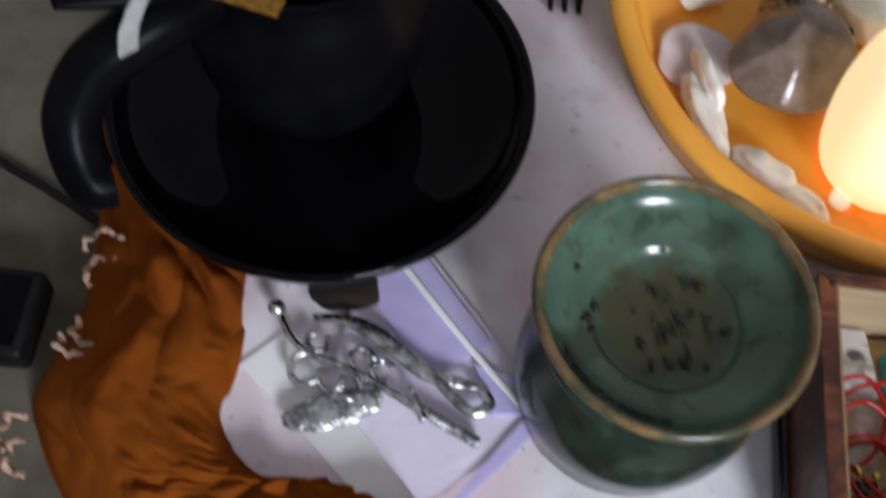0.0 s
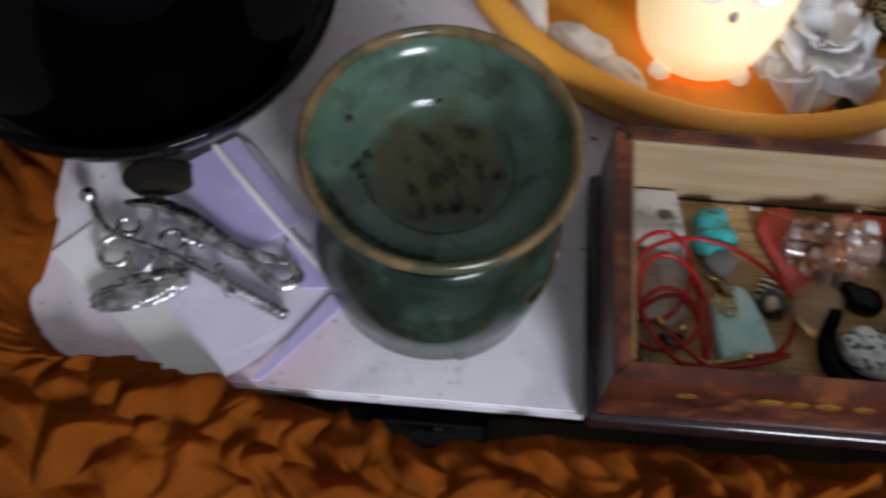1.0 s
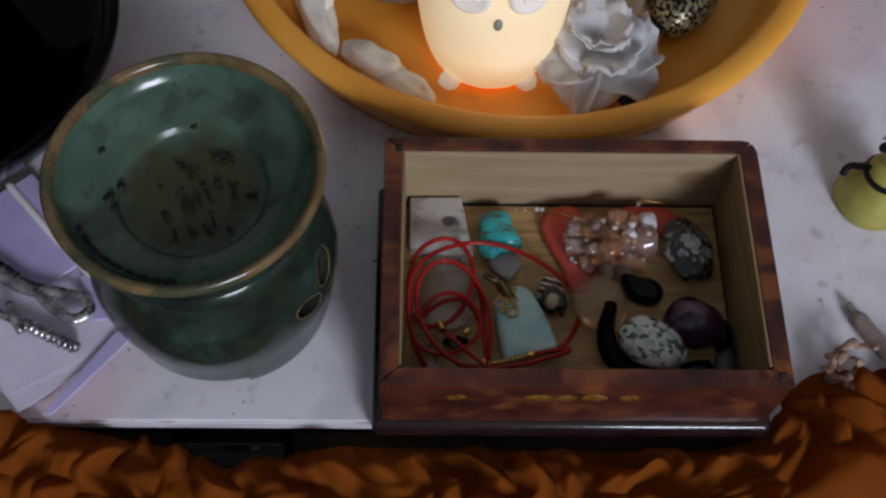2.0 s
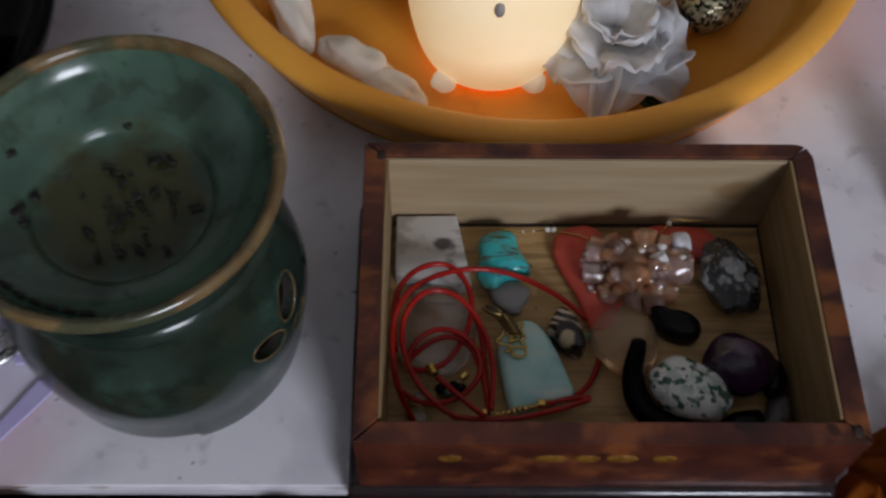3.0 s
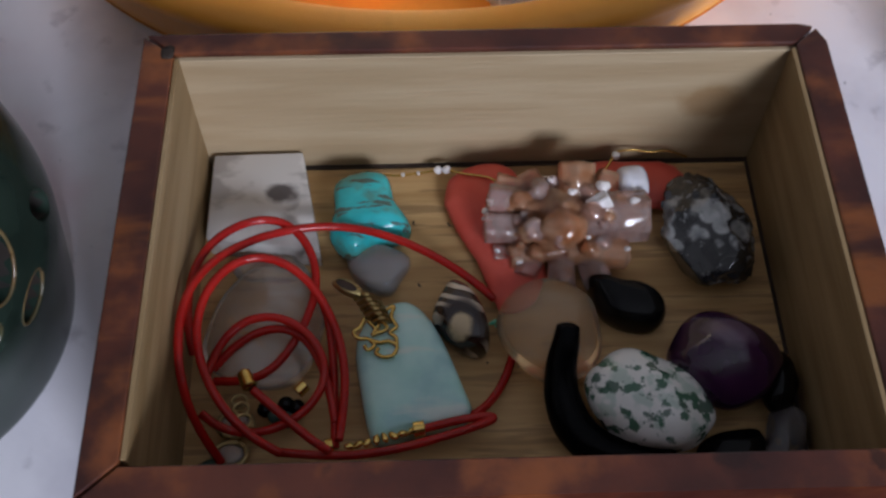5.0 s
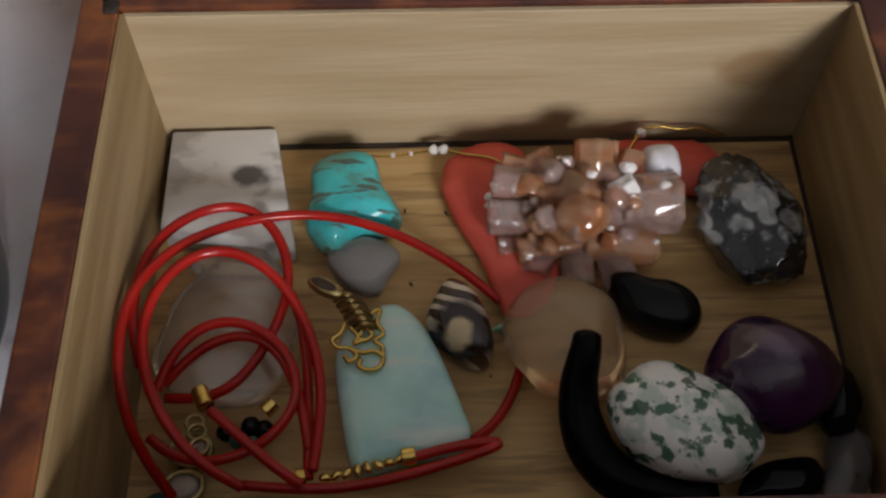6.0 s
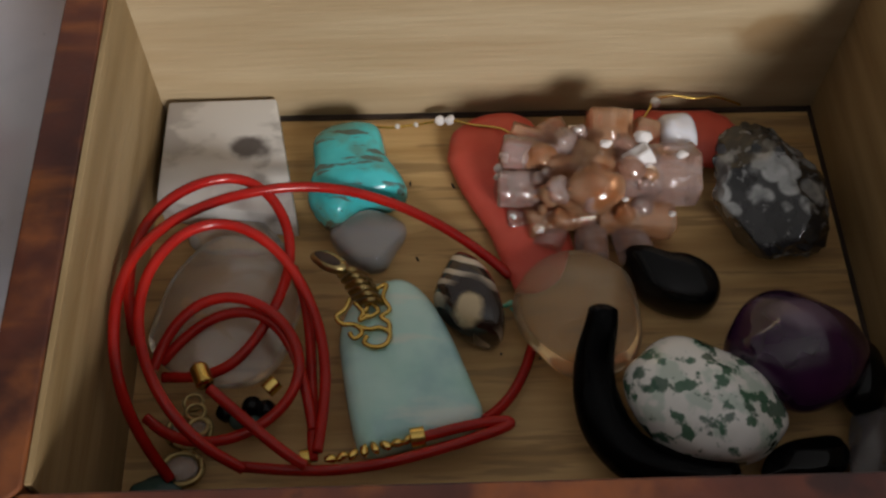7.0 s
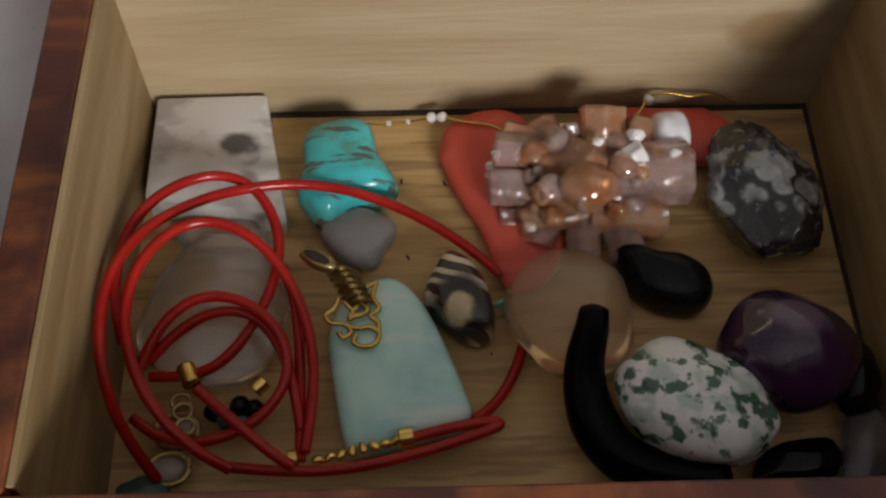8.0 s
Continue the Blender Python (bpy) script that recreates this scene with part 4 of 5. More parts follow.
part("spout", tube_bm([(-0.285, 0.195, 0.121), (-0.305, 0.178, 0.124), (-0.322, 0.166, 0.128), (-0.336, 0.157, 0.131)], 0.016, 6, 14, lambda t: 1 - 0.72 * t, flat=0.55), M_black_matt, mug, "pointed pouring lip")
bm_s = bmesh.new()
prev = None
sn = Vector((0.0035, 0.0022, 0))
for x, y, z in ((-0.3, 0.171, 0.1315), (-0.3035, 0.163, 0.127), (-0.307, 0.1565, 0.119), (-0.3085, 0.1535, 0.11), (-0.309, 0.152, 0.1)):
    q = [bm_s.verts.new(Vector((x, y, z)) + o * sn + Vector((0.0004, 0.001, 0)) * d) for o, d in ((-1, 0), (1, 0), (1, 1), (-1, 1))]
    if prev:
        for k in range(4):
            j = (k + 1) % 4
            bm_s.faces.new((prev[k], prev[j], q[j], q[k]))
    else:
        bm_s.faces.new(q)
    prev = q
bm_s.faces.new(prev[::-1])
part("strap", bm_s, M_strap, mug, "grey strap hanging over the handle", smooth=False)
part("lip_tag", prism_bm([(MX - 0.035, MY - 0.052), (MX + 0.002, MY - 0.06), (MX + 0.004, MY - 0.05), (MX - 0.03, MY - 0.042)], MZ + 0.1205, MZ + 0.1225, 0.0005), M_gold_paint, mug, "yellow tag on the lip", smooth=False)
mug.location, mug.scale = (-0.2406, 0.197, 0.0467), (0.9245, 0.9245, 0.9245)
whole("cable", tube_bm([(-0.52, 0.215, FLOOR + 0.003), (-0.46, 0.2, FLOOR + 0.003), (-0.42, 0.178, FLOOR + 0.003), (-0.38, 0.16, FLOOR + 0.003), (-0.3, 0.12, FLOOR + 0.003)], 0.0026, 8, 8), M_plastic, "thin black cable on the carpet", "cable")
gadget = base("charger", (-0.412, 0.084, FLOOR), "small black plastic charger on the carpet", "charger")
part("case", box_bm(-0.455, -0.369, 0.06, 0.108, FLOOR, FLOOR + 0.022, 0.004, 3), M_plastic, gadget)
part("cover", box_bm(-0.45, -0.374, 0.065, 0.103, FLOOR + 0.022, FLOOR + 0.0225), M_black_matt, gadget, smooth=False)
clip = base("claw_clip", (-0.117, 0.302, 0), "small black toothed hair clip", "clip")
part("back", tube_bm([(-0.128, 0.31, 0.008), (-0.117, 0.306, 0.013), (-0.104, 0.308, 0.008)], 0.0045, 6, 8), M_plastic, clip)
for k in range(3):
    x = -0.125 + k * 0.008
    part("tooth", tube_bm([(x, 0.306, 0.009), (x - 0.001, 0.298, 0.007), (x, 0.292, 0.003)], 0.0028, 4, 8, lambda t: 1 - 0.5 * t), M_plastic, clip)

# ---- papers and the pewter ornament ----
def sheet(name, pts, z, label, material, category="paper"):
    bm = prism_bm(pts, z, z + 0.0007)
    bmesh.ops.subdivide_edges(bm, edges=bm.edges[:], cuts=6, use_grid_fill=True)
    for v in bm.verts:
        v.co.z += 0.0012 * max(0, noise.noise(Vector((v.co.x * 30, v.co.y * 30, z * 900))))
    return whole(name, bm, material, label, category, smooth=False)


sheet("white_card", [(-0.255, 0.061), (-0.191, 0.0065), (-0.163, 0.0068), (-0.235, 0.083)], 0.0005, "plain white folded card lying on the board", M_paper)
sheet("lavender_card", [(-0.214, 0.056), (-0.163, 0.006), (-0.118, 0.042), (-0.122, 0.072), (-0.172, 0.128), (-0.206, 0.1)], 0.003, "shiny lavender card with pink tints", M_lav)
pk = base("violet_packet", (-0.16, 0.07, 0.005), "violet folded packet with a pale ridge", "packet")
part("flap", prism_bm([(-0.205, 0.108), (-0.166, 0.063), (-0.139, 0.086), (-0.178, 0.13)], 0.0052, 0.0064, 0.0003, 1), M_lav2, pk, smooth=False)
part("ridge", tube_bm([(-0.19, 0.125, 0.0068), (-0.165, 0.098, 0.0072), (-0.14, 0.073, 0.0066), (-0.122, 0.056, 0.0066)], 0.0018, 6, 8, flat=0.5), M_paper, pk)
part("border", prism_bm([(-0.152, 0.004), (-0.147, 0.001 + 0.0035), (-0.113, 0.046), (-0.121, 0.05)], 0.0052, 0.006, 0.0003, 1), M_lav2, pk, smooth=False)
part("flap", prism_bm([(-0.146, 0.074), (-0.135, 0.05), (-0.12, 0.052), (-0.12, 0.068)], 0.0052, 0.0066, 0.0003, 1), M_lav2, pk, smooth=False)
whole("dark_sachet", lump_bm((0.034, 0.02, 0.005), 71, 0.1, sub=4, power=3), M_dark_in, "dull dark sachet half under the plate", "sachet", (-0.212, 0.103, 0.0062), (0, 0, 8))
orn = base("pewter_ornament", (-0.19, 0.06, 0.004), "shiny pewter wand ornament with wings, scrolls and a leaf", "ornament")
z0 = 0.0085
part("ball", lump_bm((0.0085, 0.0085, 0.0085), 1, 0.0, sub=3, at=(-0.244, 0.086, z0 + 0.001)), M_silver, orn)
part("shaft", tube_bm([(-0.243, 0.085, z0), (-0.236, 0.074, z0), (-0.226, 0.066, z0 + 0.001), (-0.205, 0.06, z0 + 0.001), (-0.18, 0.05, z0), (-0.16, 0.041, z0), (-0.142, 0.0335, z0)], 0.0024, 8, 10, lambda t: 0.75 + 0.7 * max(0, t - 0.45)), M_silver, orn, "ribbed tapering shaft")
for k in range(11):
    t = k / 10
    part("rib", lump_bm((0.0024, 0.0072, 0.0062), k, 0.0, sub=2, at=(-0.172 + 0.028 * t, 0.0465 - 0.0125 * t, z0 + 0.0003), turn=(0, 0, -24)), M_silver, orn)
part("cross_bar", tube_bm([(-0.176, 0.054, z0 + 0.003), (-0.1725, 0.047, z0 + 0.0035), (-0.168, 0.04, z0 + 0.002)], 0.0022, 5, 8), M_silver, orn)
part("wing", tube_bm([(-0.226, 0.083, z0 + 0.002), (-0.21, 0.0835, z0 + 0.003), (-0.195, 0.078, z0 + 0.0035), (-0.18, 0.069, z0 + 0.003), (-0.168, 0.062, z0 + 0.003), (-0.152, 0.06, z0 + 0.002), (-0.142, 0.0595, z0 + 0.001)], 0.0046, 8, 10, lambda t: 0.35 + 0.65 * math.sin(math.pi * min(1, t * 1.05)), flat=0.4), M_silver, orn, "long flat wing")
part("wing", tube_bm([(-0.165, 0.061, z0 + 0.003), (-0.155, 0.052, z0 + 0.002), (-0.146, 0.047, z0 + 0.0015), (-0.139, 0.052, z0 + 0.001), (-0.143, 0.058, z0 + 0.001)], 0.0028, 8, 10, flat=0.6), M_silver, orn, "small scrolled wing tip")
part("leaf", lump_bm((0.045, 0.0165, 0.0042), 17, 0.06, 2.2, 2.2, 5, at=(-0.21, 0.0405, z0 - 0.001), turn=(3, -3, 22), fine=0.12), M_silver, orn, "hammered pewter leaf")
for k, (cx, cy, r, a0, a1) in enumerate(((-0.225, 0.058, 0.0075, 60, 330), (-0.213, 0.055, 0.006, 150, 380), (-0.2, 0.066, 0.0055, 0, 250), (-0.19, 0.062, 0.005, 30, 300), (-0.222, 0.072, 0.005, 120, 400), (-0.205, 0.052, 0.006, 200, 420))):
    pts = [(cx + r * math.cos(radians(a0 + (a1 - a0) * i / 8)), cy + r * math.sin(radians(a0 + (a1 - a0) * i / 8)), z0 + 0.001 * math.sin(i + k)) for i in range(9)]
    part("scroll", tube_bm(pts, 0.0017, 4, 8), M_silver, orn)
orn.location += Vector((0.002, 0.002, 0))
rail = base("dark_tray", (-0.07, -0.002, FLOOR), "black object with pale stripes under the board's edge", "tray")
part("body", box_bm(-0.1, -0.045, -0.012, 0.012, FLOOR, -0.02, 0.002), M_onyx, rail)
part("stripe", box_bm(-0.096, -0.05, -0.0115, -0.0095, -0.0202, -0.0196), M_dark_in, rail, smooth=False)
part("stripe", box_bm(-0.096, -0.05, -0.007, -0.006, -0.0202, -0.0196), M_dark_in, rail, smooth=False)

# ---- stones in the box ----
GS = "stones in the box"


def stone(name, x, y, size, material, label, category="crystal", seed=1, turn=0, tilt=(0, 0), **kw):
    auto = kw.pop("auto", None)
    bm = lump_bm(size, seed, **kw)
    rot = pose(0, 0, 0, tilt[0], tilt[1], turn).to_3x3()
    low = min((rot @ v.co).z for v in bm.verts)
    return whole(name, bm, material, label, category, (x, y, ZF - low - 0.0001), (tilt[0], tilt[1], turn), GS, auto=auto)


slab = prism_bm([(0.0112, 0.1108), (0.0358, 0.111), (0.0415, 0.079), (0.0112, 0.0838)], ZF, 0.0188, 0.0008, 2)
for v in slab.verts:
    v.co.z += (0.0012 * noise.noise(Vector((v.co.x * 90, v.co.y * 90, 3))) if v.co.z > 0.015 else 0)
whole("stone_slab", slab, M_slab, "square polished grey and cream stone slab with a dark smear", "stone", group=GS, auto=40)


def worn_stone(name, outline, height, material, label, category="crystal", top=0.2, seed=0):
    """A tumbled stone over a rounded plan outline, domed on top; its origin is the middle of its base."""
    pts = [Vector((x, y, 0)) for x, y in outline]
    mid = sum(pts, Vector()) / len(pts)
    ring = smooth_profile([pts[-1]] + pts + [pts[0], pts[1]], 5)[5:-5]
    bm = bmesh.new()
    loops = []
    for k, h in ((0.84, 0.0), (0.95, 0.1), (1.0, 0.32), (0.99, 0.52), (0.95, 0.7), (0.88, 0.82), (0.76, 0.9), (0.5, 0.97), (top, 1.0)):
        loops.append([])
        for p in ring[:-1]:
            q = (p - mid) * k
            n = noise.noise(Vector((q.x * 130, q.y * 130, h * 2 + seed)))
            loops[-1].append(bm.verts.new((q.x * (1 + 0.03 * n), q.y * (1 + 0.03 * n), height * h + 0.0006 * n * min(1, h * 3))))
    for a, c in zip(loops, loops[1:]):
        for k in range(len(a)):
            m = (k + 1) % len(a)
            bm.faces.new((a[k], a[m], c[m], c[k]))
    bm.faces.new(loops[0][::-1])
    bm.faces.new(loops[-1])
    return whole(name, bm, material, label, category, (mid.x, mid.y, ZF), group=GS)


worn_stone("turquoise", [(0.0445, 0.1005), (0.0515, 0.1045), (0.0588, 0.1035), (0.0612, 0.0955), (0.0652, 0.0875), (0.0625, 0.0845), (0.0555, 0.0825), (0.0495, 0.078), (0.0435, 0.0845), (0.0445, 0.092)], 0.012, M_turq, "bright turquoise nugget with brown veins", top=0.35, seed=4)
worn_stone("quartz_chip", [(0.0482, 0.0775), (0.0525, 0.0815), (0.058, 0.0832), (0.0648, 0.079), (0.0625, 0.0735), (0.0592, 0.069), (0.0525, 0.0705)], 0.0075, M_quartz_grey, "cloudy pale quartz chip", top=0.4, seed=6)
stone("quartz_lens", 0.028, 0.0585, (0.03, 0.034, 0.0125), M_quartz, "large clear polished quartz under red cord", seed=9, turn=-20, rough=0.04, power=2.3, facets=4, sub=5, auto=28)
stone("quartz_tip", 0.0285, 0.0765, (0.022, 0.0115, 0.0075), M_quartz, "clear quartz piece beside the slab", seed=12, turn=-10, rough=0.1, facets=8)
worn_stone("zebra_stone", [(0.0752, 0.0705), (0.0795, 0.0685), (0.0832, 0.0625), (0.0848, 0.0545), (0.0832, 0.0505), (0.0785, 0.0508), (0.0738, 0.0545), (0.0702, 0.0605), (0.0722, 0.066)], 0.0115, M_zebra, "black and cream banded tumbled stone", seed=3)
stone("citrine", 0.1005, 0.0555, (0.0265, 0.0285, 0.014), M_citrine, "smoky yellow translucent citrine", seed=15, turn=40, rough=0.04, power=2.2, facets=2, sub=5)
worn_stone("onyx", [(0.1105, 0.0705), (0.1135, 0.0712), (0.1185, 0.0692), (0.1245, 0.0685), (0.1295, 0.0645), (0.1298, 0.0595), (0.126, 0.0562), (0.119, 0.0572), (0.114, 0.0605), (0.1115, 0.0655)], 0.011, M_onyx, "small black polished onyx", seed=5)
stone("snowflake_obsidian", 0.1428, 0.0815, (0.0235, 0.0315, 0.019), M_snow, "black obsidian with grey snowflake blotches", seed=8, turn=10, rough=0.11, fine=0.1, facets=5, sub=5)
stone("amethyst", 0.1412, 0.0445, (0.0275, 0.0245, 0.02), M_ameth, "dark purple polished amethyst with a pale reflection painted on top", seed=7, turn=-15, rough=0.05, sub=5)
stone("tree_agate", 0.1217, 0.0345, (0.0305, 0.0225, 0.018), M_agate, "white tree agate with green blotches", seed=2, turn=-30, rough=0.06, power=2.25, sub=5)
stone("chalcedony", 0.1245, 0.0965, (0.0095, 0.0098, 0.0165), M_moon, "small milky white chalcedony", seed=10, power=3.0, rough=0.05)
stone("smoky_point", 0.1535, 0.0255, (0.0105, 0.0205, 0.011), M_quartz_dark, "dark grey quartz point in the box corner", seed=16, turn=-22, facets=9, rough=0.08)
stone("black_chip", 0.1405, 0.0235, (0.0205, 0.0095, 0.008), M_onyx, "flat black glassy chip", seed=18, turn=18, facets=6, rough=0.1)
stone("black_pebble", 0.1545, 0.0405, (0.01, 0.016, 0.012), M_onyx, "black pebble against the box wall", seed=19, turn=0, rough=0.1)
stone("teal_pebble", 0.0165, 0.0205, (0.011, 0.008, 0.006), M_teal, "dull teal pebble in the corner", seed=20, rough=0.1)

# black horn: a hooked bar curling round the agate
whole("black_horn", tube_bm([(0.1028, 0.0512, 0.0292), (0.1022, 0.0475, 0.0265), (0.101, 0.0425, 0.022), (0.1012, 0.0365, 0.0185), (0.1035, 0.0298, 0.0165), (0.1085, 0.0245, 0.0158), (0.117, 0.0218, 0.0152), (0.1275, 0.0208, 0.0148)], 0.0041, 8, 16,
                            lambda t: (0.66 + 0.5 * min(1, t * 2.0) * (1 - 0.2 * max(0, t - 0.7))) * min(1, (0.12 + 22 * min(t, 1 - t)) ** 0.5)), M_horn, "curved black horn-like stone", "stone", group=GS)

# red jasper: a heart-like two-lobed flat stone
def blade(pts, r, z, flat, name, label):
    return whole(name, tube_bm([(x, y, z) for x, y, _ in pts], r, 8, 20, lambda t: float(np.interp(t, np.linspace(0, 1, len(pts)), [w for _, _, w in pts])), flat=flat), M_red_wax, label, "stone", group=GS)


blade([(0.0842, 0.1085, 0.45), (0.0848, 0.1055, 0.95), (0.0858, 0.0985, 1.2), (0.0875, 0.0905, 1.08), (0.0905, 0.0805, 0.86), (0.0925, 0.0725, 0.84), (0.0915, 0.0655, 0.68), (0.0895, 0.0618, 0.25)], 0.0098, ZF + 0.0032, 0.34, "red_jasper", "flat orange-red jasper lying under the crystal cluster")
blade([(0.113, 0.1065, 0.3), (0.118, 0.105, 0.7), (0.126, 0.1025, 0.95), (0.1345, 0.1015, 1.05), (0.1395, 0.1015, 0.8), (0.1422, 0.102, 0.3)], 0.0076, ZF + 0.003, 0.38, "red_jasper", "flat orange-red jasper by the back wall")

# aragonite cluster
CX, CY, CZ = 0.1058, 0.0855, ZF
clus = base("aragonite_cluster", (CX, CY, CZ), "orange-brown and pink aragonite crystal cluster", "crystal")
rg = random.Random(3)


def crystal_bm(at, direction, length, r, sides=6, seed=0):
    bm = bmesh.new()
    bmesh.ops.create_cone(bm, cap_ends=True, segments=sides, radius1=r * 0.93, radius2=r, depth=length)
    bmesh.ops.bevel(bm, geom=bm.edges[:], offset=r * 0.12, segments=1, affect="EDGES")
    q = Vector(direction).normalized().to_track_quat("Z", "Y").to_matrix().to_4x4()
    m = Matrix.Translation(Vector(at) + Vector(direction).normalized() * length / 2) @ q @ pose(0, 0, 0, 0, 0, seed * 23)
    bmesh.ops.subdivide_edges(bm, edges=bm.edges[:], cuts=2, use_grid_fill=True)
    for v in bm.verts:
        v.co += 0.16 * r * noise.noise_vector(Vector((v.co.x / r, v.co.y / r, v.co.z / (r * 1.3) + seed * 40)))
    bmesh.ops.transform(bm, matrix=m, verts=bm.verts)
    return bm


for x, y, z, dx, dy, dz, l, r, m in (
        (0.0, 0.0035, 0.0035, -1, 0.08, 0.1, 0.0205, 0.0042, M_arag2), (0.0, -0.002, 0.001, -1, 0.02, 0.04, 0.0215, 0.0046, M_arag2), (0.0, -0.0055, -0.002, -1, -0.2, 0.0, 0.0155, 0.0036, M_arag),
        (-0.002, 0.007, 0.002, -1, 0.25, 0.15, 0.0165, 0.003, M_arag), (0.0, -0.005, -0.005, -1, -0.03, 0.0, 0.019, 0.0034, M_arag2),
        (0.003, 0.0005, 0.002, 1, 0.0, 0.03, 0.0185, 0.0074, M_arag2), (0.0, -0.0065, -0.002, 1, -0.1, 0.0, 0.0165, 0.0044, M_arag), (0.006, 0.001, 0.006, 1, 0.25, 0.5, 0.006, 0.003, M_arag3),
        (0.003, 0.0035, 0.002, 0.02, 1, 0.75, 0.0125, 0.0056, M_arag), (-0.004, 0.002, 0.0, -0.5, 1, 0.35, 0.014, 0.004, M_arag), (0.007, 0.002, 0.0, 0.55, 1, 0.3, 0.0135, 0.0042, M_arag),
        (-0.001, -0.003, -0.0045, -0.05, -1, 0.02, 0.0135, 0.0042, M_arag2), (0.005, -0.003, -0.0045, 0.25, -1, 0.0, 0.0135, 0.0044, M_arag2), (-0.007, -0.002, -0.004, -0.35, -1, 0.0, 0.0125, 0.0036, M_arag2)):
    part("crystal", crystal_bm((CX + x, CY + y, CZ + 0.009 + z), (dx, dy, dz), l, r, 6, rg.random()), m, clus, smooth=False)
part("core", lump_bm((0.026, 0.02, 0.02), 5, 0.2, 1.8, sub=4, facets=6, at=(CX, CY, CZ + 0.0098), fine=0.15), M_arag, clus)
for k in range(34):
    a, e = rg.uniform(0, 6.28), rg.uniform(0.0, 1.0)
    d = Vector((math.cos(a) * 1.25, math.sin(a) * 0.95, e)).normalized()
    p = Vector((CX - 0.002, CY, CZ + 0.0095)) + Vector((d.x * rg.uniform(0.0115, 0.015), d.y * rg.uniform(0.0085, 0.0115), d.z * rg.uniform(0.009, 0.0115)))
    w = rg.choice((0.0026, 0.0034, 0.0042, 0.0052, 0.0064))
    part("nodule", lump_bm((w * rg.uniform(0.9, 1.3), w, w * 0.9), k, 0.12, sub=2 if w < 0.004 else 3, facets=rg.choice((0, 4, 7)), at=p, turn=(rg.uniform(0, 90), rg.uniform(0, 90), rg.uniform(0, 90))), rg.choice((M_arag, M_arag2, M_arag2)), clus)
part("nodule", lump_bm((0.0118, 0.0108, 0.0095), 77, 0.08, sub=4, at=(CX - 0.0015, CY - 0.0062, CZ + 0.0172)), M_arag, clus, "round orange nodule")
part("nodule", lump_bm((0.0062, 0.0056, 0.005), 78, 0.08, sub=3, at=(CX + 0.0062, CY - 0.0022, CZ + 0.0182)), M_arag2, clus)
# small whitish tips that model the cluster's glints as pale lumps
for dx, dy, dz, w in ((-0.0208, 0.0025, 0.0125, 0.0026), (-0.0198, 0.0042, 0.0145, 0.0022), (-0.0212, 0.0005, 0.012, 0.002), (0.0012, 0.0026, 0.0205, 0.0028), (0.0095, 0.0052, 0.0192, 0.0042), (0.0175, 0.001, 0.0178, 0.0032), (0.0155, -0.0088, 0.0105, 0.002), (-0.0182, -0.008, 0.0095, 0.0018), (-0.0128, -0.0102, 0.008, 0.0028), (-0.0028, -0.0162, 0.0065, 0.002), (-0.0035, 0.0085, 0.0175, 0.0026), (0.0185, 0.0062, 0.014, 0.0016), (0.0045, -0.0088, 0.0165, 0.0016)):
    part("glint_tip", lump_bm((w, w * 0.8, w * 0.8), int(abs(dx) * 9e4), 0.1, sub=2, facets=6, at=(CX + dx, CY + dy, CZ + dz)), M_arag3, clus, "whitish crystal tip added as a painted glint", smooth=False)

# jade pendant with its bail and filigree
JZ = 0.0175
jade = base("jade_pendant", (0.0645, 0.042, ZF), "pale green polished jade pendant with gold filigree", "pendant")
jo = [(0.0575, 0.0612, 0), (0.0628, 0.0622, 0), (0.0675, 0.0588, 0), (0.072, 0.051, 0), (0.0772, 0.037, 0), (0.0786, 0.0318, 0), (0.0762, 0.0287, 0), (0.066, 0.0262, 0), (0.0568, 0.024, 0), (0.0538, 0.0258, 0), (0.0514, 0.0375, 0), (0.05, 0.049, 0), (0.0524, 0.0565, 0)]
bm_j = bmesh.new()
out = [p for p in smooth_profile(jo + [jo[0]], 4)[:-1]]
mid = Vector((0.0645, 0.0425, 0))
loops = []
for k, z in ((0.93, 0.0002), (0.975, 0.001), (1.0, 0.003), (0.99, 0.0048), (0.955, 0.0064), (0.89, 0.0073), (0.78, 0.008), (0.5, 0.0087), (0.2, 0.009)):
    loops.append([bm_j.verts.new((mid.x + (p.x - mid.x) * k, mid.y + (p.y - mid.y) * k, ZF + z + 0.0002 * noise.noise(Vector((p.x * 150, p.y * 150, z * 300))))) for p in out])
for a, c in zip(loops, loops[1:]):
    for k in range(len(out)):
        j = (k + 1) % len(out)
        bm_j.faces.new((a[k], a[j], c[j], c[k]))
bm_j.faces.new(loops[0][::-1])
bm_j.faces.new(loops[-1])
part("stone", bm_j, M_jade, jade, auto=60)
fz = JZ + 0.0016
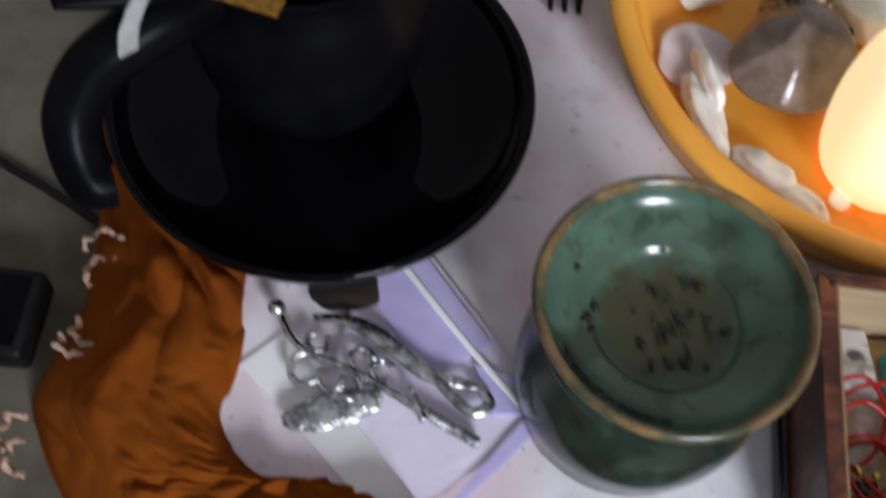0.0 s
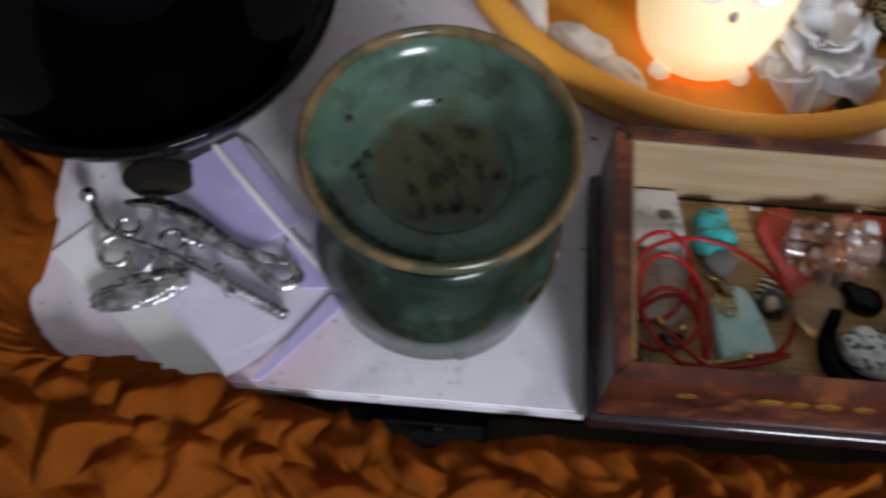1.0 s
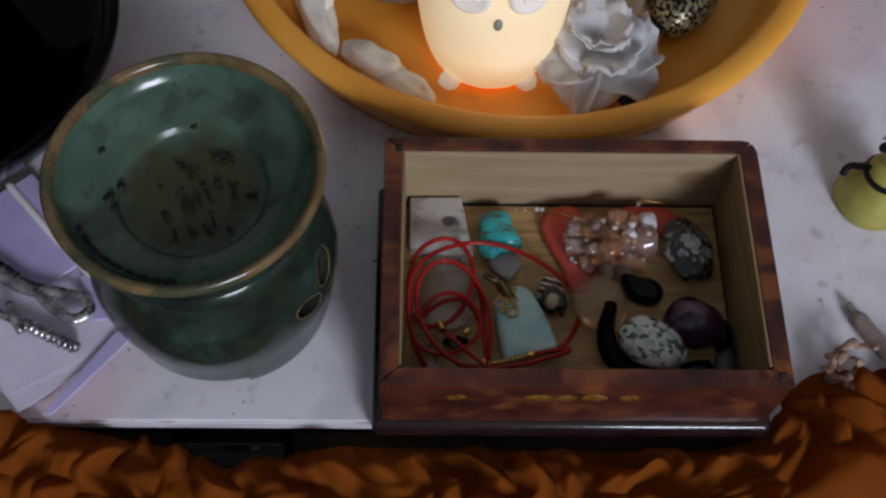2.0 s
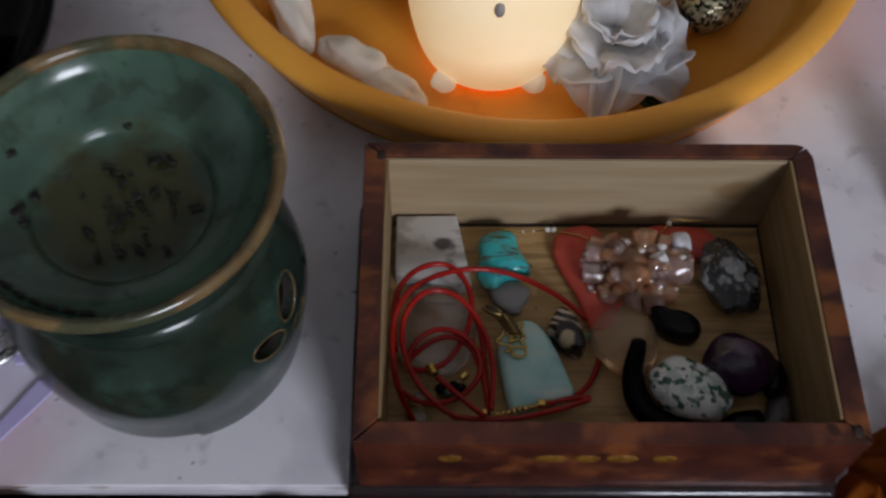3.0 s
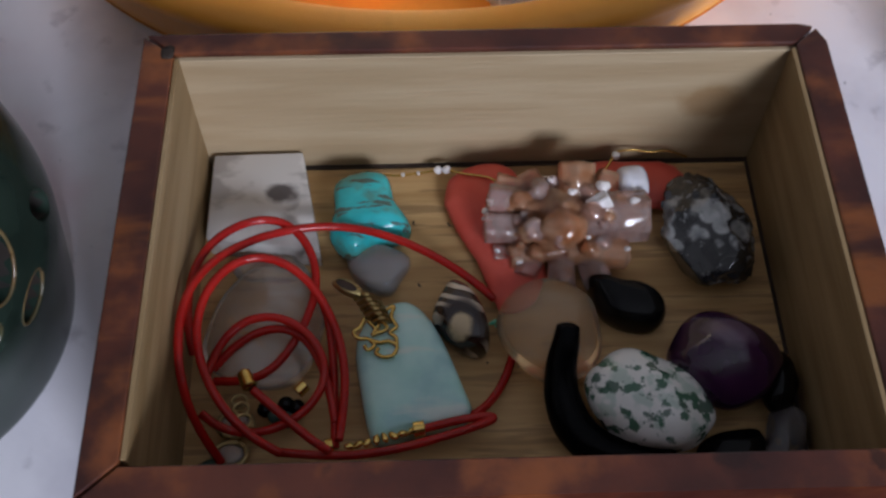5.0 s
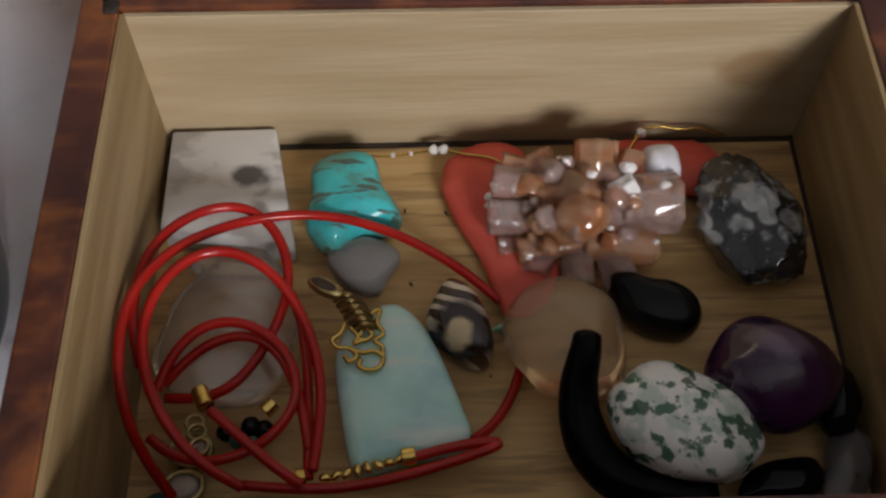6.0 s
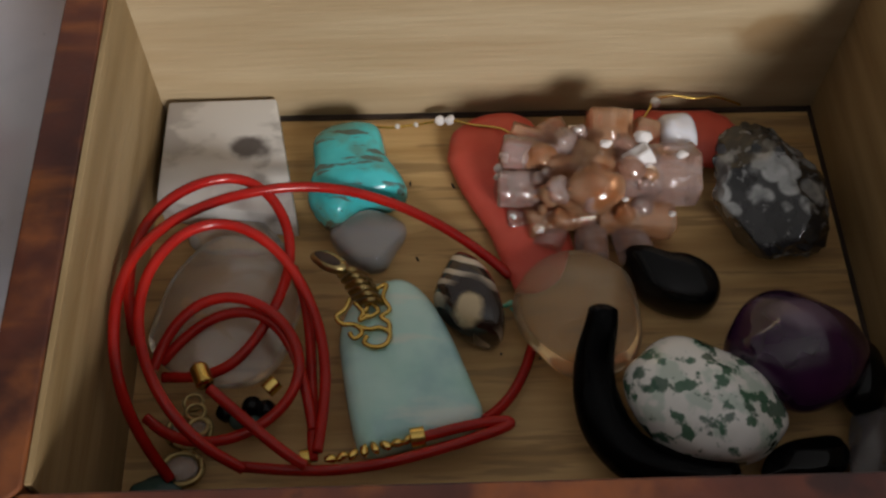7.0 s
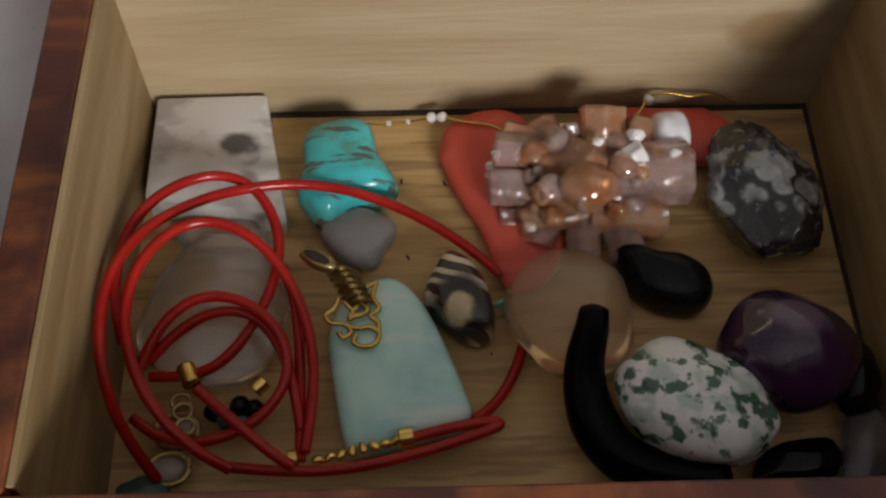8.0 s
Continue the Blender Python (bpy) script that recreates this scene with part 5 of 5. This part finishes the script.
for pts in ([(0.0525, 0.0555), (0.0515, 0.053), (0.0498, 0.0515), (0.051, 0.0498), (0.0535, 0.0495), (0.055, 0.0478), (0.0535, 0.0465), (0.0525, 0.0478)],
            [(0.0535, 0.0495), (0.0562, 0.0485), (0.0585, 0.0488), (0.0605, 0.0475), (0.0598, 0.0452), (0.0575, 0.0445), (0.0555, 0.0455), (0.056, 0.047)],
            [(0.0605, 0.0475), (0.0603, 0.0498), (0.0588, 0.0512), (0.0605, 0.0528), (0.0592, 0.0555), (0.0598, 0.0585), (0.0578, 0.0575)],
            [(0.0535, 0.0545), (0.0555, 0.0525), (0.0565, 0.0545), (0.0582, 0.0525), (0.056, 0.0512), (0.0548, 0.053)],
            [(0.0555, 0.0525), (0.0545, 0.0505), (0.0565, 0.0518)]):
    part("filigree", tube_bm([(x, y, fz + 0.0004) for x, y in pts], 0.00052, 6, 8), M_gold, jade, "fine gold filigree scroll")
for k in range(6):
    part("bail_ring", tube_bm([(0.0528 + 0.0008 * k - 0.0028, 0.0612 - 0.0014 * k + 0.001, fz - 0.002), (0.0528 + 0.0008 * k, 0.0612 - 0.0014 * k, fz + 0.0022), (0.0528 + 0.0008 * k + 0.0028, 0.0612 - 0.0014 * k - 0.001 + 0.002, fz - 0.002)], 0.0007, 6, 6), M_oldgold, jade)
bail = part("bail", lump_bm((0.0086, 0.0042, 0.0035), 4, 0.05, sub=3, at=(0.0482, 0.0635, fz + 0.0015), turn=(0, 0, -28)), M_oldgold, jade, "oval brass bail")
part("bail_slot", lump_bm((0.006, 0.0022, 0.001), 4, 0.02, sub=3, at=(0.048, 0.0633, fz + 0.0034), turn=(0, 0, -28)), M_groove, bail)

jade.location += Vector((0.0008, 0.0033, 0))

# red cord in loose loops, with its clasp and beads
cordthing = base("cord_necklace", (0.04, 0.045, ZF), "red leather cord coiled in loose loops with gold clasps", "necklace")


def cord(pts):
    pts = [Vector(p) for p in pts]
    for _ in range(2):
        pts = [pts[0]] + [0.25 * a + 0.5 * c + 0.25 * d for a, c, d in zip(pts, pts[1:], pts[2:])] + [pts[-1]]
    return part("cord", tube_bm(pts, 0.0011, 10, 10), M_cord, cordthing)


cord([(0.086, 0.063, 0.0135), (0.082, 0.067, 0.0155), (0.076, 0.07, 0.017), (0.071, 0.074, 0.0185), (0.063, 0.077, 0.021), (0.052, 0.081, 0.0225), (0.043, 0.081, 0.0235), (0.035, 0.079, 0.025), (0.024, 0.075, 0.0275), (0.015, 0.068, 0.031), (0.0108, 0.057, 0.035), (0.0108, 0.049, 0.037), (0.0108, 0.042, 0.037), (0.0108, 0.035, 0.034), (0.012, 0.029, 0.028), (0.015, 0.024, 0.021), (0.019, 0.02, 0.015)])
cord([(0.09, 0.048, 0.0125), (0.089, 0.042, 0.0125), (0.085, 0.036, 0.0125), (0.082, 0.032, 0.014), (0.079, 0.03, 0.016)])
cord([(0.016, 0.04, 0.017), (0.024, 0.038, 0.018), (0.029, 0.04, 0.019), (0.033, 0.043, 0.0205), (0.037, 0.049, 0.0215), (0.039, 0.056, 0.0215), (0.042, 0.062, 0.022), (0.041, 0.07, 0.023), (0.038, 0.077, 0.0245), (0.033, 0.081, 0.0255), (0.028, 0.082, 0.0265), (0.022, 0.08, 0.0275), (0.015, 0.075, 0.0285), (0.011, 0.068, 0.03), (0.0108, 0.059, 0.032), (0.0108, 0.052, 0.0305), (0.0108, 0.047, 0.0275), (0.012, 0.044, 0.024)])
cord([(0.047, 0.023, 0.0195), (0.048, 0.031, 0.0185), (0.049, 0.04, 0.019), (0.048, 0.048, 0.021), (0.044, 0.057, 0.0235), (0.04, 0.062, 0.0265), (0.036, 0.065, 0.029), (0.031, 0.067, 0.0305), (0.026, 0.068, 0.031), (0.021, 0.066, 0.0315), (0.016, 0.06, 0.0325), (0.014, 0.053, 0.033), (0.013, 0.046, 0.033), (0.015, 0.038, 0.032), (0.018, 0.031, 0.031), (0.023, 0.025, 0.029), (0.028, 0.02, 0.0265), (0.034, 0.019, 0.0225)])
cord([(0.041, 0.062, 0.021), (0.044, 0.058, 0.0195), (0.045, 0.05, 0.0185), (0.045, 0.04, 0.0175), (0.046, 0.032, 0.017), (0.046, 0.022, 0.0175)])
cord([(0.015, 0.04, 0.021), (0.016, 0.045, 0.0225), (0.02, 0.05, 0.0245), (0.024, 0.053, 0.026), (0.03, 0.054, 0.0265), (0.036, 0.052, 0.0262), (0.041, 0.048, 0.025), (0.044, 0.043, 0.0235), (0.045, 0.037, 0.022), (0.042, 0.032, 0.0205), (0.036, 0.027, 0.0195), (0.03, 0.025, 0.019), (0.023, 0.025, 0.0185), (0.017, 0.027, 0.018), (0.014, 0.031, 0.0185)])
cord([(0.016, 0.042, 0.0195), (0.02, 0.047, 0.0215), (0.025, 0.05, 0.0232), (0.031, 0.052, 0.0238), (0.036, 0.051, 0.0235), (0.04, 0.048, 0.0225), (0.043, 0.043, 0.021), (0.045, 0.035, 0.019), (0.046, 0.028, 0.018)])
cord([(0.027, 0.034, 0.025), (0.032, 0.03, 0.0245), (0.037, 0.025, 0.0235), (0.042, 0.021, 0.022), (0.045, 0.02, 0.0205)])
cord([(0.033, 0.021, 0.018), (0.041, 0.02, 0.018), (0.051, 0.019, 0.018), (0.059, 0.02, 0.0185), (0.07, 0.023, 0.0185), (0.081, 0.027, 0.018), (0.085, 0.028, 0.0175), (0.085, 0.029, 0.0175), (0.082, 0.03, 0.0175), (0.075, 0.028, 0.018), (0.067, 0.026, 0.018)])
for pts, r in (([(0.0672, 0.0262, 0.018), (0.0645, 0.0258, 0.018)], 0.0019), ([(0.0455, 0.0225, 0.0175), (0.0438, 0.0222, 0.0175)], 0.0019), ([(0.0262, 0.0348, 0.025), (0.0245, 0.0385, 0.0245)], 0.0018), ([(0.0362, 0.0372, 0.0155), (0.0382, 0.0392, 0.0158)], 0.0017)):
    part("ferrule", tube_bm([pts[0], tuple((a + b) / 2 for a, b in zip(*pts)), pts[1]], r, 4, 12), M_gold, cordthing, "gold end cap")
for k in range(8):
    t = k / 7
    part("clasp_link", lump_bm((0.0028, 0.0017, 0.0017), k, 0.2, sub=2, facets=2, at=(0.0495 + 0.0145 * t, 0.0222 + 0.0034 * t, 0.0175), turn=(20 * k, 0, 30 * k)), M_gold, cordthing)
for x, y, w in ((0.0215, 0.0298, 0.0085), (0.0208, 0.0222, 0.0078)):
    ch = part("charm", tube_bm([(x + w / 2 * math.cos(a), y + w / 2 * 0.8 * math.sin(a), ZF + 0.0042) for a in (2 * math.pi * i / 12 for i in range(13))], 0.0007, 4, 8), M_oldgold, cordthing, "old brass oval charm setting")
    part("charm_stone", lump_bm((w * 0.85, w * 0.68, 0.004), 6, 0.03, sub=3, at=(x, y, ZF + 0.0036)), M_quartz_grey, ch)
for k, (x, y) in enumerate(((0.0335, 0.0345), (0.0312, 0.0318), (0.0362, 0.0338), (0.0338, 0.0305), (0.0285, 0.0335))):
    part("bead", lump_bm((0.0042, 0.0042, 0.0042), k, 0.05, sub=3, at=(x, y, ZF + 0.0042)), (M_onyx, M_teal)[k % 2], cordthing)
for k in (0, 2, 5):
    part("link", tube_bm([(0.0225 + 0.0018 * math.cos(a) + k * 0.0004, 0.0345 - k * 0.0012 + 0.0016 * math.sin(a), ZF + 0.0072 + 0.0005 * k) for a in (2 * math.pi * i / 8 for i in range(9))], 0.00045, 4, 6), M_oldgold, cordthing)

cordthing.location += Vector((0.0006, 0.0035, 0))

# thin wire chain with clear beads along the back
chain = base("wire_chain", (0.085, 0.1, ZF), "thin gold wire with small clear beads", "chain")
for pts in ([(0.052, 0.1062, 0.0118), (0.06, 0.1045, 0.012), (0.0668, 0.1048, 0.0125), (0.072, 0.1042, 0.0145)], [(0.0745, 0.1035, 0.016), (0.079, 0.1015, 0.0165), (0.0855, 0.0995, 0.0175), (0.0895, 0.0965, 0.0185), (0.0965, 0.0955, 0.0205), (0.102, 0.0945, 0.0225)],
            [(0.1135, 0.0985, 0.0185), (0.117, 0.0995, 0.019), (0.1195, 0.1025, 0.0195), (0.121, 0.1055, 0.0192), (0.126, 0.107, 0.0185), (0.131, 0.1065, 0.018), (0.136, 0.1072, 0.0175), (0.142, 0.1068, 0.015)]):
    part("wire", tube_bm(pts, 0.00033, 8, 6), M_gold, chain)
for k, (x, y, z) in enumerate(((0.0722, 0.1042, 0.0148), (0.0745, 0.1036, 0.0158), (0.1212, 0.1045, 0.0195), (0.0625, 0.1046, 0.0122), (0.0668, 0.1048, 0.0125))):
    s = 0.0026 if k < 3 else 0.0014
    part("bead", lump_bm((s, s, s), k, 0.05, sub=2, facets=5, at=(x, y, z)), M_arag3, chain, "clear faceted bead", smooth=False)
chain.location += Vector((0.0006, 0.0028, 0))
whole("opal_chip", merge([lump_bm((0.0028, 0.0012, 0.0012), 3, 0.2, sub=2, at=(0, 0.0008, 0), turn=(0, 0, 25)), lump_bm((0.0024, 0.001, 0.001), 5, 0.2, sub=2, at=(0.001, -0.0006, -0.0002), turn=(0, 0, -30))]), M_opal, "tiny iridescent green chip", "chip", (0.0862, 0.0602, ZF + 0.0012), group=GS)

rd = random.Random(12)
specks = [lump_bm((rd.uniform(0.0006, 0.0018), 0.0006, 0.0005), k, 0.3, sub=1, at=(x, y, ZF + 0.0002), turn=(0, 0, rd.uniform(0, 180)))
          for k, (x, y) in enumerate([(0.084, 0.05)] + [(rd.uniform(0.06, 0.155), rd.uniform(0.014, 0.1)) for _ in range(16)])]
whole("dust_specks", merge(specks), M_char, "dark dust specks on the box floor", "dust", kind="stuff")
